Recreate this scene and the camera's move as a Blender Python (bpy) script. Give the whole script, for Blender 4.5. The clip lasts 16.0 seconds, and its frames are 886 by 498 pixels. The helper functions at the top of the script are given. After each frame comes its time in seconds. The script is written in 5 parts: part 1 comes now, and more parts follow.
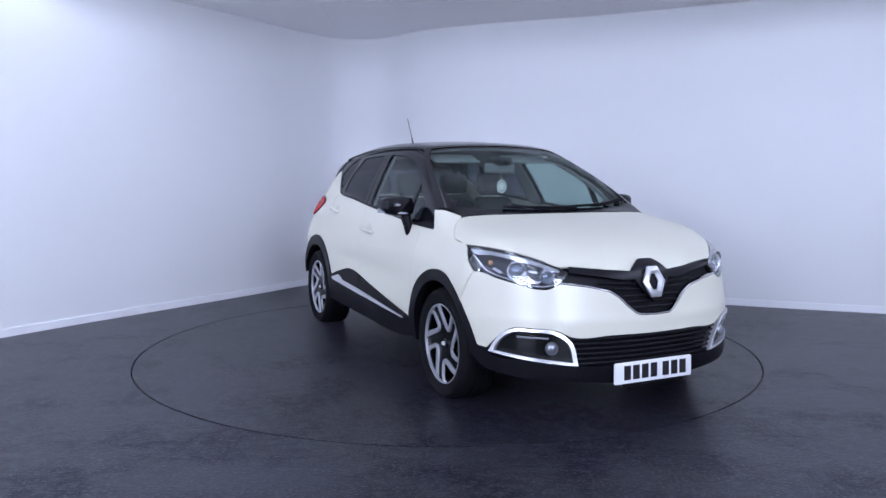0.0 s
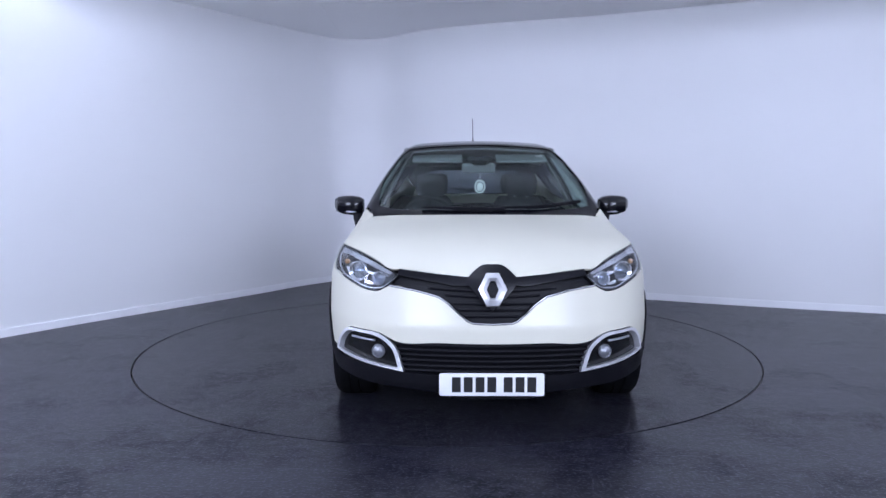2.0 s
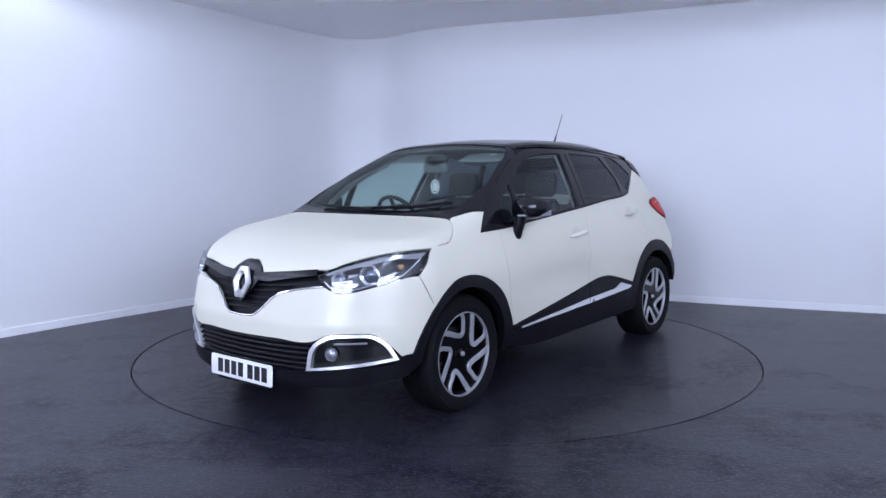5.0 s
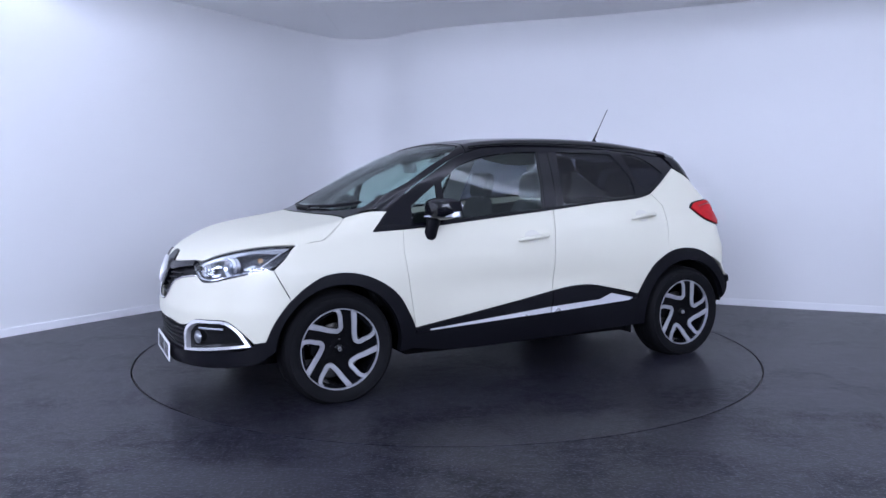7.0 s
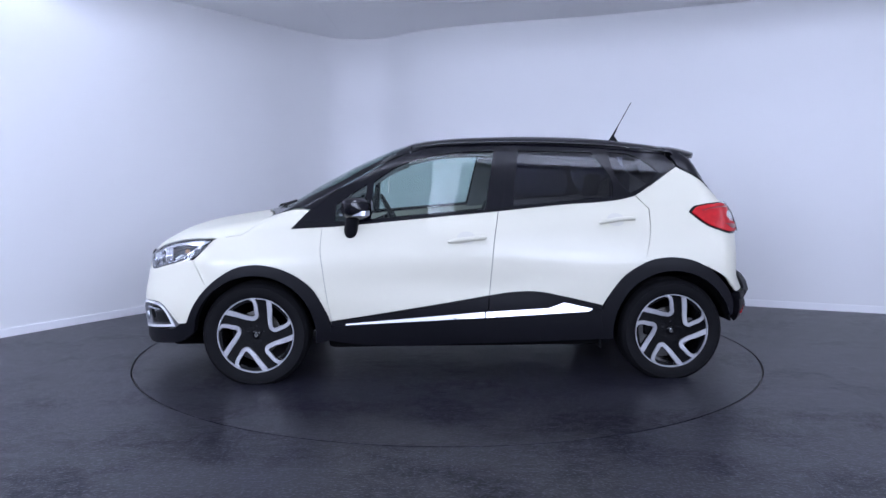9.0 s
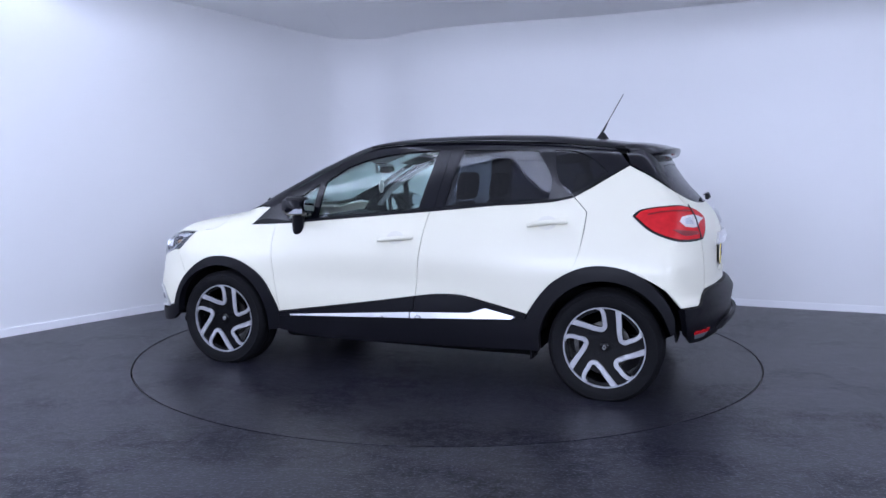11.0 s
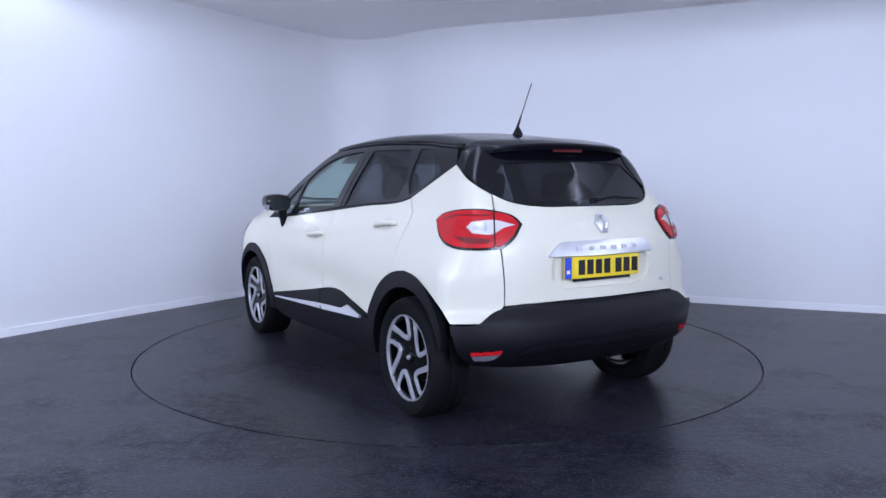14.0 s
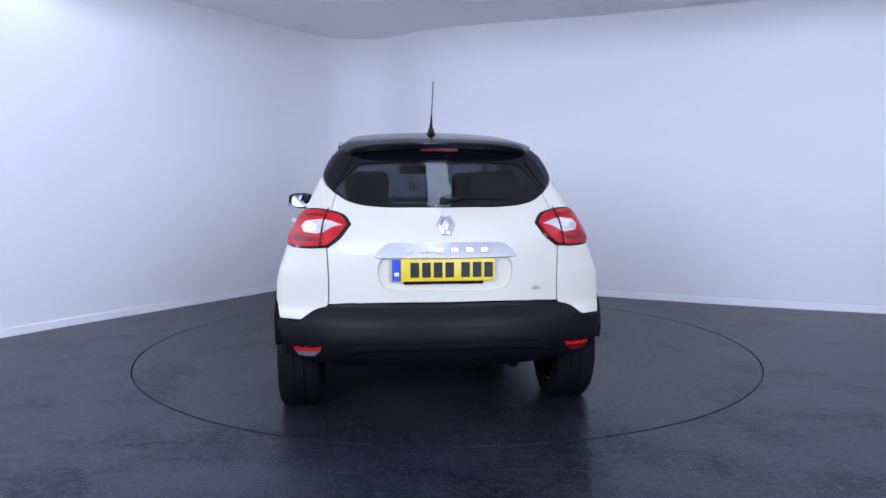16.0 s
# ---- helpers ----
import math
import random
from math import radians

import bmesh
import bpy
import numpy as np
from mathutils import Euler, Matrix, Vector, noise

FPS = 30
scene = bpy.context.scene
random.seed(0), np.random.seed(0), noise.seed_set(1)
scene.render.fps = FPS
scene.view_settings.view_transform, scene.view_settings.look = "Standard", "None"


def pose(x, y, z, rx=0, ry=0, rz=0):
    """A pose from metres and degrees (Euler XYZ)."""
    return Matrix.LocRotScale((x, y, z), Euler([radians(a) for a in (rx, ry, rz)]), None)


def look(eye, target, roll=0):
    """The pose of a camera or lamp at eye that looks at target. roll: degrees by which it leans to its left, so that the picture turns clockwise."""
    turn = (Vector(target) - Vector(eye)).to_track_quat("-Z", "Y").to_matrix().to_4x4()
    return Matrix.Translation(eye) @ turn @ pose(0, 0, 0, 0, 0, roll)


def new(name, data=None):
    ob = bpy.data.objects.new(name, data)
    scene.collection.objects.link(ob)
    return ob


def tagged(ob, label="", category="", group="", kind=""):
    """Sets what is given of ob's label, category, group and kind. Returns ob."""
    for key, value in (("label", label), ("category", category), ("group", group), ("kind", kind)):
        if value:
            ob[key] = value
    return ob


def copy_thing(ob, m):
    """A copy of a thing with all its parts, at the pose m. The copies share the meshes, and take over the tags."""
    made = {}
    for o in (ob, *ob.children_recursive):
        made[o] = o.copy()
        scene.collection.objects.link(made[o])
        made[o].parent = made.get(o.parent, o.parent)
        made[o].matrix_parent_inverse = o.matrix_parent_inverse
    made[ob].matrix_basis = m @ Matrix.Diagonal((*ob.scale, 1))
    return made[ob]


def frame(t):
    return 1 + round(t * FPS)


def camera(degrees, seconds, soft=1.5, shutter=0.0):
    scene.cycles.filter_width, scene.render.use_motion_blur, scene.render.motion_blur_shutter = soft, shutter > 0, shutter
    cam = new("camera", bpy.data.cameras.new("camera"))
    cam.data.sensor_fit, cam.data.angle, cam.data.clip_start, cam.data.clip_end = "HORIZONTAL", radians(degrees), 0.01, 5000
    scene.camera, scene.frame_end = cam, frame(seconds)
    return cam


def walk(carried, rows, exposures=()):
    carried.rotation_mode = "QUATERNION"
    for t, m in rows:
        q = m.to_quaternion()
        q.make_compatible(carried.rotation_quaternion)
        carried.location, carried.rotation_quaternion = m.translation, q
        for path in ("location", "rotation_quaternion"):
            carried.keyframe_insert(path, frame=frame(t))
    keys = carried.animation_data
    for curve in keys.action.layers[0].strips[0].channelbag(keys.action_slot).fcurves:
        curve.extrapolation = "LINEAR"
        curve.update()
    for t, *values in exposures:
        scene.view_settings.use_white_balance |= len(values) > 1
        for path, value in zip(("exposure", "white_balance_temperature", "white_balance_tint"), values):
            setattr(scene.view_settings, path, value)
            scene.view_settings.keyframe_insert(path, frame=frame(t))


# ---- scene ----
# ---- the camera: it stands still on a tripod ----
cam = camera(60.88, 16.0)
EYE = (0.0, -5.736, 1.268)
VIEW = pose(*EYE, 84.70, 0.054, 0.264)
walk(cam, [(0.0, VIEW), (16.0, VIEW)], exposures=[(0.0, 0.17), (16.0, 0.17)])

# ---- light: a closed studio lit by added lamps out of view ----
world = bpy.data.worlds.new("world")
scene.world = world
world.use_nodes = True
world.node_tree.nodes["Background"].inputs[0].default_value = (0.75, 0.8, 1.0, 1)
world.node_tree.nodes["Background"].inputs[1].default_value = 0.02
CEILING = 2.98
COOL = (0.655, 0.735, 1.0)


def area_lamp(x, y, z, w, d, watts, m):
    lamp = bpy.data.lights.new("added_light", "AREA")
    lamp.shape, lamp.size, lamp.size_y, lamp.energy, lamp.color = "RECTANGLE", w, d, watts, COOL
    ob = new("added_light", lamp)
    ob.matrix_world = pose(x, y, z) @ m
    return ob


# hanging light panels, added out of view to brighten ceiling and walls, that shine up and down: x, y, z, width, depth,
# watts up, watts down
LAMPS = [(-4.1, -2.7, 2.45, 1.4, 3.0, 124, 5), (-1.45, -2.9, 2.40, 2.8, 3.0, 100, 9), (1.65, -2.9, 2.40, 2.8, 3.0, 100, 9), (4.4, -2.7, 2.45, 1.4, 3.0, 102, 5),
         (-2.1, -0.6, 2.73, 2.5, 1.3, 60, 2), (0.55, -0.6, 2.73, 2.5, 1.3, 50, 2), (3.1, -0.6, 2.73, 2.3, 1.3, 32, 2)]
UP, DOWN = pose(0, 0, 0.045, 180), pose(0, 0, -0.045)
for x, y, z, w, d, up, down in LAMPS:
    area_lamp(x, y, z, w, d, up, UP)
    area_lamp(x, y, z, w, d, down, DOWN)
# large soft boxes on stands behind the camera, and one beside the wall, all added unseen as fill: pose, width, height,
# watts
BOXES = [(look((-2.6, -7.2, 2.2), (-2.7, 1.5, 2.0)), 2.6, 1.5, 225), (look((2.6, -7.2, 2.2), (2.7, 1.5, 2.0)), 2.6, 1.5, 205), (look((-4.3, -2.6, 1.9), (-3.3, 0.7, 2.3)), 0.9, 1.2, 42)]
for m, w, h, watts in BOXES:
    area_lamp(0, 0, 0, w, h, watts, m)

# ---- materials ----
def material(name, colour, rough=0.5, metal=0.0, coat=0.0, bump=0.0, scale=200.0, vary=0.0, vary_scale=3.0, rough_vary=0.0, spec=0.5):
    """A principled surface with grain (fine) and mottling (coarse)."""
    m = bpy.data.materials.new(name)
    m.use_nodes = True
    nt = m.node_tree
    b = nt.nodes["Principled BSDF"]
    b.inputs["Base Color"].default_value = (*colour, 1)
    b.inputs["Roughness"].default_value = rough
    b.inputs["Metallic"].default_value = metal
    b.inputs["Coat Weight"].default_value = coat
    b.inputs["Coat Roughness"].default_value = 0.03
    b.inputs["Specular IOR Level"].default_value = spec
    co = nt.nodes.new("ShaderNodeTexCoord")
    if vary or rough_vary:
        n = nt.nodes.new("ShaderNodeTexNoise")
        n.inputs["Scale"].default_value, n.inputs["Detail"].default_value = vary_scale, 6
        nt.links.new(co.outputs["Object"], n.inputs["Vector"])
        if vary:
            mix = nt.nodes.new("ShaderNodeMix")
            mix.data_type = "RGBA"
            mix.inputs["A"].default_value = (*[c * (1 - vary) for c in colour], 1)
            mix.inputs["B"].default_value = (*[min(1, c * (1 + vary)) for c in colour], 1)
            nt.links.new(n.outputs["Fac"], mix.inputs["Factor"])
            nt.links.new(mix.outputs["Result"], b.inputs["Base Color"])
        if rough_vary:
            r = nt.nodes.new("ShaderNodeMapRange")
            r.inputs["To Min"].default_value, r.inputs["To Max"].default_value = max(0.02, rough - rough_vary), rough + rough_vary
            r.inputs["From Min"].default_value, r.inputs["From Max"].default_value = 0.3, 0.7
            nt.links.new(n.outputs["Fac"], r.inputs["Value"])
            nt.links.new(r.outputs["Result"], b.inputs["Roughness"])
    if bump:
        n = nt.nodes.new("ShaderNodeTexNoise")
        n.inputs["Scale"].default_value, n.inputs["Detail"].default_value = scale, 3
        k = nt.nodes.new("ShaderNodeBump")
        k.inputs["Strength"].default_value, k.inputs["Distance"].default_value = bump, 0.002
        nt.links.new(co.outputs["Object"], n.inputs["Vector"])
        nt.links.new(n.outputs["Fac"], k.inputs["Height"])
        nt.links.new(k.outputs["Normal"], b.inputs["Normal"])
    return m


def pane(name, tint, rough=0.0, base=0.04):
    """Sheet glass: clear with a tint, and mirror gloss that grows towards grazing angles."""
    m = bpy.data.materials.new(name)
    m.use_nodes = True
    nt = m.node_tree
    nt.nodes.remove(nt.nodes["Principled BSDF"])
    clear, gloss = nt.nodes.new("ShaderNodeBsdfTransparent"), nt.nodes.new("ShaderNodeBsdfGlossy")
    clear.inputs[0].default_value = (*tint, 1)
    gloss.inputs["Roughness"].default_value = rough
    mix, lw = nt.nodes.new("ShaderNodeMixShader"), nt.nodes.new("ShaderNodeLayerWeight")
    lw.inputs[0].default_value = 0.5
    rise, scale = nt.nodes.new("ShaderNodeMath"), nt.nodes.new("ShaderNodeMath")
    rise.operation, rise.inputs[1].default_value = "POWER", 5.0
    scale.operation, scale.inputs[1].default_value, scale.inputs[2].default_value = "MULTIPLY_ADD", 0.6, base
    nt.links.new(lw.outputs["Facing"], rise.inputs[0])
    nt.links.new(rise.outputs[0], scale.inputs[0])
    nt.links.new(scale.outputs[0], mix.inputs[0])
    nt.links.new(clear.outputs[0], mix.inputs[1])
    nt.links.new(gloss.outputs[0], mix.inputs[2])
    nt.links.new(mix.outputs[0], nt.nodes["Material Output"].inputs[0])
    return m


def floor_material(name, colour, seed):
    """Dark studio vinyl: fine speckle, scuffs, wiped streaks and dull patches."""
    m = material(name, colour, 0.36, spec=0.27)
    nt = m.node_tree
    b = nt.nodes["Principled BSDF"]
    co = nt.nodes.new("ShaderNodeTexCoord")
    put = nt.nodes.new("ShaderNodeMapping")
    put.inputs["Location"].default_value = (seed, seed * 1.7, 0)
    nt.links.new(co.outputs["Object"], put.inputs["Vector"])

    def layer(scale, detail, lo, hi, stretch=None):
        n = nt.nodes.new("ShaderNodeTexNoise")
        n.inputs["Scale"].default_value, n.inputs["Detail"].default_value = scale, detail
        src = put
        if stretch:
            src = nt.nodes.new("ShaderNodeMapping")
            src.inputs["Rotation"].default_value, src.inputs["Scale"].default_value = (0, 0, stretch[0]), (stretch[1], stretch[2], 1)
            nt.links.new(put.outputs[0], src.inputs["Vector"])
        nt.links.new(src.outputs[0], n.inputs["Vector"])
        r = nt.nodes.new("ShaderNodeMapRange")
        r.inputs["From Min"].default_value, r.inputs["From Max"].default_value = lo, hi
        nt.links.new(n.outputs["Fac"], r.inputs["Value"])
        return r.outputs["Result"]

    def mixed(fac, a, c, amount):
        k = nt.nodes.new("ShaderNodeMath")
        k.operation = "MULTIPLY"
        k.inputs[1].default_value = amount
        nt.links.new(fac, k.inputs[0])
        x = nt.nodes.new("ShaderNodeMix")
        x.data_type = "RGBA"
        nt.links.new(k.outputs[0], x.inputs["Factor"])
        if isinstance(a, tuple):
            x.inputs["A"].default_value = (*a, 1)
        else:
            nt.links.new(a, x.inputs["A"])
        x.inputs["B"].default_value = (*c, 1)
        return x.outputs["Result"]
    wipes = layer(0.9, 9, 0.50, 0.62, (0.12, 0.34, 1.25))
    patches = layer(0.7, 6, 0.4, 0.66)
    speck = layer(62, 3, 0.52, 0.72)
    grain = layer(17, 6, 0.45, 0.68)
    scuff = layer(3.2, 9, 0.60, 0.68, (1.1, 0.5, 2.6))
    dull = layer(2.3, 8, 0.42, 0.62)
    c = mixed(patches, colour, tuple(v * 0.7 for v in colour), 0.8)
    c = mixed(wipes, c, tuple(v * 2.2 for v in colour), 0.5)
    c = mixed(scuff, c, tuple(v * 2.6 for v in colour), 0.4)
    c = mixed(grain, c, tuple(v * 3.0 for v in colour), 0.6)
    c = mixed(speck, c, tuple(v * 8.0 for v in colour), 0.75)
    nt.links.new(c, b.inputs["Base Color"])
    add = nt.nodes.new("ShaderNodeMapRange")
    add.inputs["From Max"].default_value = 1.6
    add.inputs["To Min"].default_value, add.inputs["To Max"].default_value = 0.29, 0.42
    both = nt.nodes.new("ShaderNodeMath")
    both.operation = "MULTIPLY_ADD"
    both.inputs[1].default_value = 0.6
    nt.links.new(wipes, both.inputs[0])
    nt.links.new(dull, both.inputs[2])
    nt.links.new(both.outputs[0], add.inputs["Value"])
    nt.links.new(add.outputs["Result"], b.inputs["Roughness"])
    worn = nt.nodes.new("ShaderNodeMath")
    worn.operation = "MULTIPLY_ADD"
    worn.inputs[1].default_value = 0.3
    nt.links.new(grain, worn.inputs[0])
    nt.links.new(both.outputs[0], worn.inputs[2])
    gloss = nt.nodes.new("ShaderNodeMapRange")
    gloss.inputs["From Max"].default_value = 1.5
    gloss.inputs["To Min"].default_value, gloss.inputs["To Max"].default_value = 0.09, 0.55
    nt.links.new(worn.outputs[0], gloss.inputs["Value"])
    nt.links.new(gloss.outputs["Result"], b.inputs["Specular IOR Level"])
    k = nt.nodes.new("ShaderNodeBump")
    k.inputs["Strength"].default_value, k.inputs["Distance"].default_value = 0.6, 0.002
    nt.links.new(speck, k.inputs["Height"])
    nt.links.new(k.outputs["Normal"], b.inputs["Normal"])
    return m


IVORY = material("ivory_paint", (0.675, 0.655, 0.545), 0.42, coat=0.3, vary=0.012, vary_scale=2)
IVORY.node_tree.nodes["Principled BSDF"].inputs["Coat Roughness"].default_value = 0.18
BLACK = material("black_paint", (0.004, 0.004, 0.007), 0.16, rough_vary=0.03, spec=0.36)
PLASTIC = material("black_plastic", (0.0045, 0.0045, 0.007), 0.44, spec=0.17, bump=0.25, scale=420, vary=0.15, vary_scale=6)
SATINBLACK = material("satin_black", (0.005, 0.005, 0.008), 0.24, spec=0.3)
LAMPINNER = material("lamp_inner", (0.30, 0.31, 0.34), 0.3, metal=0.6, vary=0.3, vary_scale=30)
LAMPDARK = material("lamp_dark", (0.085, 0.09, 0.105), 0.28, metal=0.5, vary=0.35, vary_scale=24)
PROJECTOR = material("projector_glass", (0.26, 0.30, 0.36), 0.06, metal=0.8)
GLOSSBLACK = material("gloss_black", (0.008, 0.008, 0.009), 0.12)
CHROME = material("chrome", (0.78, 0.78, 0.80), 0.10, metal=1.0, rough_vary=0.03)
SATIN = material("satin_silver", (0.66, 0.66, 0.68), 0.32, metal=0.7, rough_vary=0.05)
ALLOY = material("machined_alloy", (0.52, 0.52, 0.55), 0.34, metal=0.6, bump=0.1, scale=600, rough_vary=0.06)
RIMBLACK = material("black_alloy", (0.003, 0.003, 0.004), 0.2, spec=0.2)
RUBBER = material("tyre_rubber", (0.005, 0.005, 0.0065), 0.7, spec=0.14, bump=0.3, scale=160, vary=0.25, vary_scale=12)
STEEL = material("brake_steel", (0.22, 0.21, 0.2), 0.4, metal=1.0, vary=0.3, vary_scale=18)
DARK = material("underbody", (0.004, 0.004, 0.005), 0.9, spec=0.1, vary=0.3, vary_scale=8)
CLOTH = material("seat_cloth", (0.022, 0.022, 0.026), 0.9, bump=0.5, scale=700, vary=0.15, vary_scale=20)
DASH = material("dashboard", (0.013, 0.014, 0.016), 0.75, spec=0.2, bump=0.3, scale=500)
LINING = material("headlining", (0.20, 0.20, 0.20), 0.9, bump=0.3, scale=500)
CLEAR = pane("clear_glass", (0.82, 0.90, 0.88))
SCREEN = pane("screen_glass", (0.80, 0.89, 0.87), base=0.035)
PRIVACY = pane("privacy_glass", (0.36, 0.37, 0.42), base=0.05)
LENS = pane("lamp_lens", (0.95, 0.96, 0.97))
LAMPBOWL = material("lamp_bowl", (0.75, 0.76, 0.80), 0.18, metal=0.9)
REDLENS = material("red_lens", (0.50, 0.012, 0.018), 0.26, spec=0.3, vary=0.4, vary_scale=26, bump=0.15, scale=60)
DEEPRED = material("deep_red_lens", (0.16, 0.005, 0.007), 0.3)
WHITELENS = material("white_lens", (0.60, 0.57, 0.56), 0.22, coat=0.4, bump=0.4, scale=120)
AMBER = material("amber_bulb", (0.42, 0.24, 0.12), 0.2, coat=0.6)
PLATEWHITE = material("plate_white", (0.80, 0.80, 0.82), 0.35, vary=0.02)
PLATEYELLOW = material("plate_yellow", (0.80, 0.60, 0.03), 0.35, vary=0.02)
PLATEBLUE = material("plate_blue", (0.03, 0.08, 0.55), 0.35)
INK = material("plate_ink", (0.012, 0.012, 0.014), 0.4)
WALLPAINT = material("wall_paint", (0.77, 0.77, 0.78), 0.65, vary=0.02, vary_scale=1.2, bump=0.06, scale=90, rough_vary=0.08)
CEILPAINT = material("ceiling_paint", (0.92, 0.92, 0.93), 0.75, vary=0.015, vary_scale=1.5, bump=0.08, scale=120)
SKIRT = material("skirting_paint", (0.84, 0.84, 0.86), 0.35, vary=0.05, vary_scale=5)
FLOOR = floor_material("floor_vinyl", (0.0092, 0.0093, 0.0142), 3.0)
DISC = floor_material("turntable_vinyl", (0.0082, 0.0082, 0.0118), 11.0)
LAMPWHITE = material("lamp_frame", (0.8, 0.8, 0.8), 0.4)
MIRRORGLASS = material("mirror_glass", (0.62, 0.64, 0.68), 0.02, metal=1.0)
PEARL = material("ornament", (0.75, 0.74, 0.7), 0.3)

# ---- the car's outer skin, as one smooth closed form in the car's own space: x forward from the front axle, y to its left ----
def smooth(xs, ys):
    """A smooth curve through a few stations (Hermite, tangents limited)."""
    xs, ys = np.array(xs, float), np.array(ys, float)
    h, d = np.diff(xs), np.diff(ys) / np.diff(xs)
    m = np.concatenate([[d[0]], np.where(d[1:] * d[:-1] > 0, 2 * d[1:] * d[:-1] / np.where(d[1:] + d[:-1] == 0, 1, d[1:] + d[:-1]), 0), [d[-1]]])

    def at(x):
        x = np.asarray(x, float)
        i = np.clip(np.searchsorted(xs, x) - 1, 0, len(h) - 1)
        u = np.clip((x - xs[i]) / h[i], -0.6, 1.6)
        v = np.clip(u, 0, 1)
        y = (ys[i] * (1 + 2 * v) * (1 - v) ** 2 + h[i] * m[i] * v * (1 - v) ** 2
             + ys[i + 1] * v * v * (3 - 2 * v) + h[i] * m[i + 1] * v * v * (v - 1))
        return y + (u - v) * h[i] * np.where(u > v, m[i + 1], m[i])
    return at


ridge = smooth([-3.3, -3.0, -2.85, -2.5, -2.1, -1.75, -1.365, -1.13, -0.98, -0.642, -0.341, -0.12, -0.03, 0.1, 0.255, 0.43, 0.65, 0.76, 0.84, 0.95],
               [1.405, 1.452, 1.474, 1.523, 1.558, 1.565, 1.556, 1.538, 1.514, 1.385, 1.228, 1.099, 1.068, 1.043, 1.019, 0.984, 0.905, 0.838, 0.76, 0.62])
crown = smooth([-3.0, -1.3, -0.95, -0.35, 0.1, 0.5, 0.8], [0.12, 0.10, 0.098, 0.128, 0.085, 0.105, 0.09])
flank = smooth([0.0, 0.15, 0.25, 0.4, 0.55, 0.68, 0.78, 0.87, 0.95, 1.05, 1.2, 1.35, 1.5, 1.7],
               [0.78, 0.81, 0.845, 0.868, 0.874, 0.873, 0.866, 0.848, 0.826, 0.782, 0.714, 0.632, 0.540, 0.41])
nose = smooth([0.0, 0.17, 0.25, 0.33, 0.45, 0.52, 0.6, 0.7, 0.78, 0.84, 0.95],
              [0.70, 0.80, 0.828, 0.835, 0.848, 0.848, 0.832, 0.812, 0.79, 0.75, 0.60])
tail = smooth([0.0, 0.3, 0.38, 0.47, 0.56, 0.63, 0.75, 0.9, 1.03, 1.14, 1.25, 1.43, 1.55],
              [-3.02, -3.17, -3.245, -3.272, -3.26, -3.226, -3.222, -3.215, -3.18, -3.092, -2.99, -2.865, -2.77])


def blend(a, b, k):
    """The larger of two, rounded over where they meet."""
    h = np.clip(0.5 + 0.5 * (a - b) / k, 0, 1)
    return b + (a - b) * h + k * h * (1 - h)


def skin(p):
    """Below 0 inside the car, above 0 outside."""
    x, y, z = p[..., 0], np.abs(p[..., 1]), p[..., 2]
    upper = np.clip((z - 0.75) / 0.35, 0, 1)
    w = flank(z) - 0.035 * upper * ((x + 1.35) / 1.3) ** 2
    w = w - 0.016 * np.exp(-((z - 0.62) / 0.11) ** 2) * np.exp(-((x + 1.25) / 0.62) ** 4)
    w = w + (0.010 * np.exp(-(x / 0.42) ** 4) - 0.006 * np.exp(-((x + 2.62) / 0.42) ** 4)) * np.exp(-((z - 0.62) / 0.24) ** 4)
    side = y - w
    top = (z - (ridge(x) - crown(x) * y * y)) * 0.85
    front = x - (nose(z) - 0.26 * y * y - 0.62 * y ** 6)
    boxy = np.clip((1.02 - z) / 0.25, 0, 1)
    back = (tail(z) + 0.25 * y * y + (0.42 - 0.27 * boxy) * y ** 6) - x
    cab = np.clip((-x - 0.2) / 0.5, 0, 1)
    g = blend(side, top, 0.075 + 0.005 * cab)
    g = blend(g, front, 0.07)
    return blend(g, back, 0.05)


FRONT_AXIS, REAR_AXIS = -0.15, -2.2


def sheet_rays(view, u, v):
    """Start and direction of the lines along which an outline drawn in one view is laid on the skin."""
    one, nil = np.ones_like(u), np.zeros_like(u)
    if view == "side":
        return np.stack([u, 1.2 * one, v], -1), np.stack([nil, -one, nil], -1)
    if view == "top":
        return np.stack([u, v, 1.9 * one], -1), np.stack([nil, nil, -one], -1)
    a = np.radians(u)
    way = np.stack([np.cos(a) if view == "front" else -np.cos(a), np.sin(a), nil], -1)
    mid = np.stack([one * (FRONT_AXIS if view == "front" else REAR_AXIS), nil, v], -1)
    return mid + 1.45 * way, -way


def lay(view, u, v):
    """Points of the skin under (u, v) of a view, and the outward normals there."""
    o, d = sheet_rays(view, np.asarray(u, float), np.asarray(v, float))
    return meet(o, d, 1.3)


def meet(o, d, far):
    lo, hi = np.zeros(len(o)), np.full(len(o), far)
    found = np.zeros(len(o), bool)
    for s in np.linspace(0, far, 44)[1:]:
        inside = skin(o + d * s) < 0
        fresh = inside & ~found
        hi[fresh] = s
        lo[~found & ~inside] = s
        found |= inside
    for _ in range(18):
        mid = (lo + hi) / 2
        inside = skin(o + d * mid[:, None]) < 0
        hi, lo = np.where(inside, mid, hi), np.where(inside, lo, mid)
    p = o + d * lo[:, None]
    e = 1e-3
    n = np.stack([skin(p + e * np.eye(3)[i]) - skin(p - e * np.eye(3)[i]) for i in range(3)], -1)
    return p, n / np.linalg.norm(n, axis=1, keepdims=True)

# ---- mesh helpers ----
from mathutils.geometry import delaunay_2d_cdt


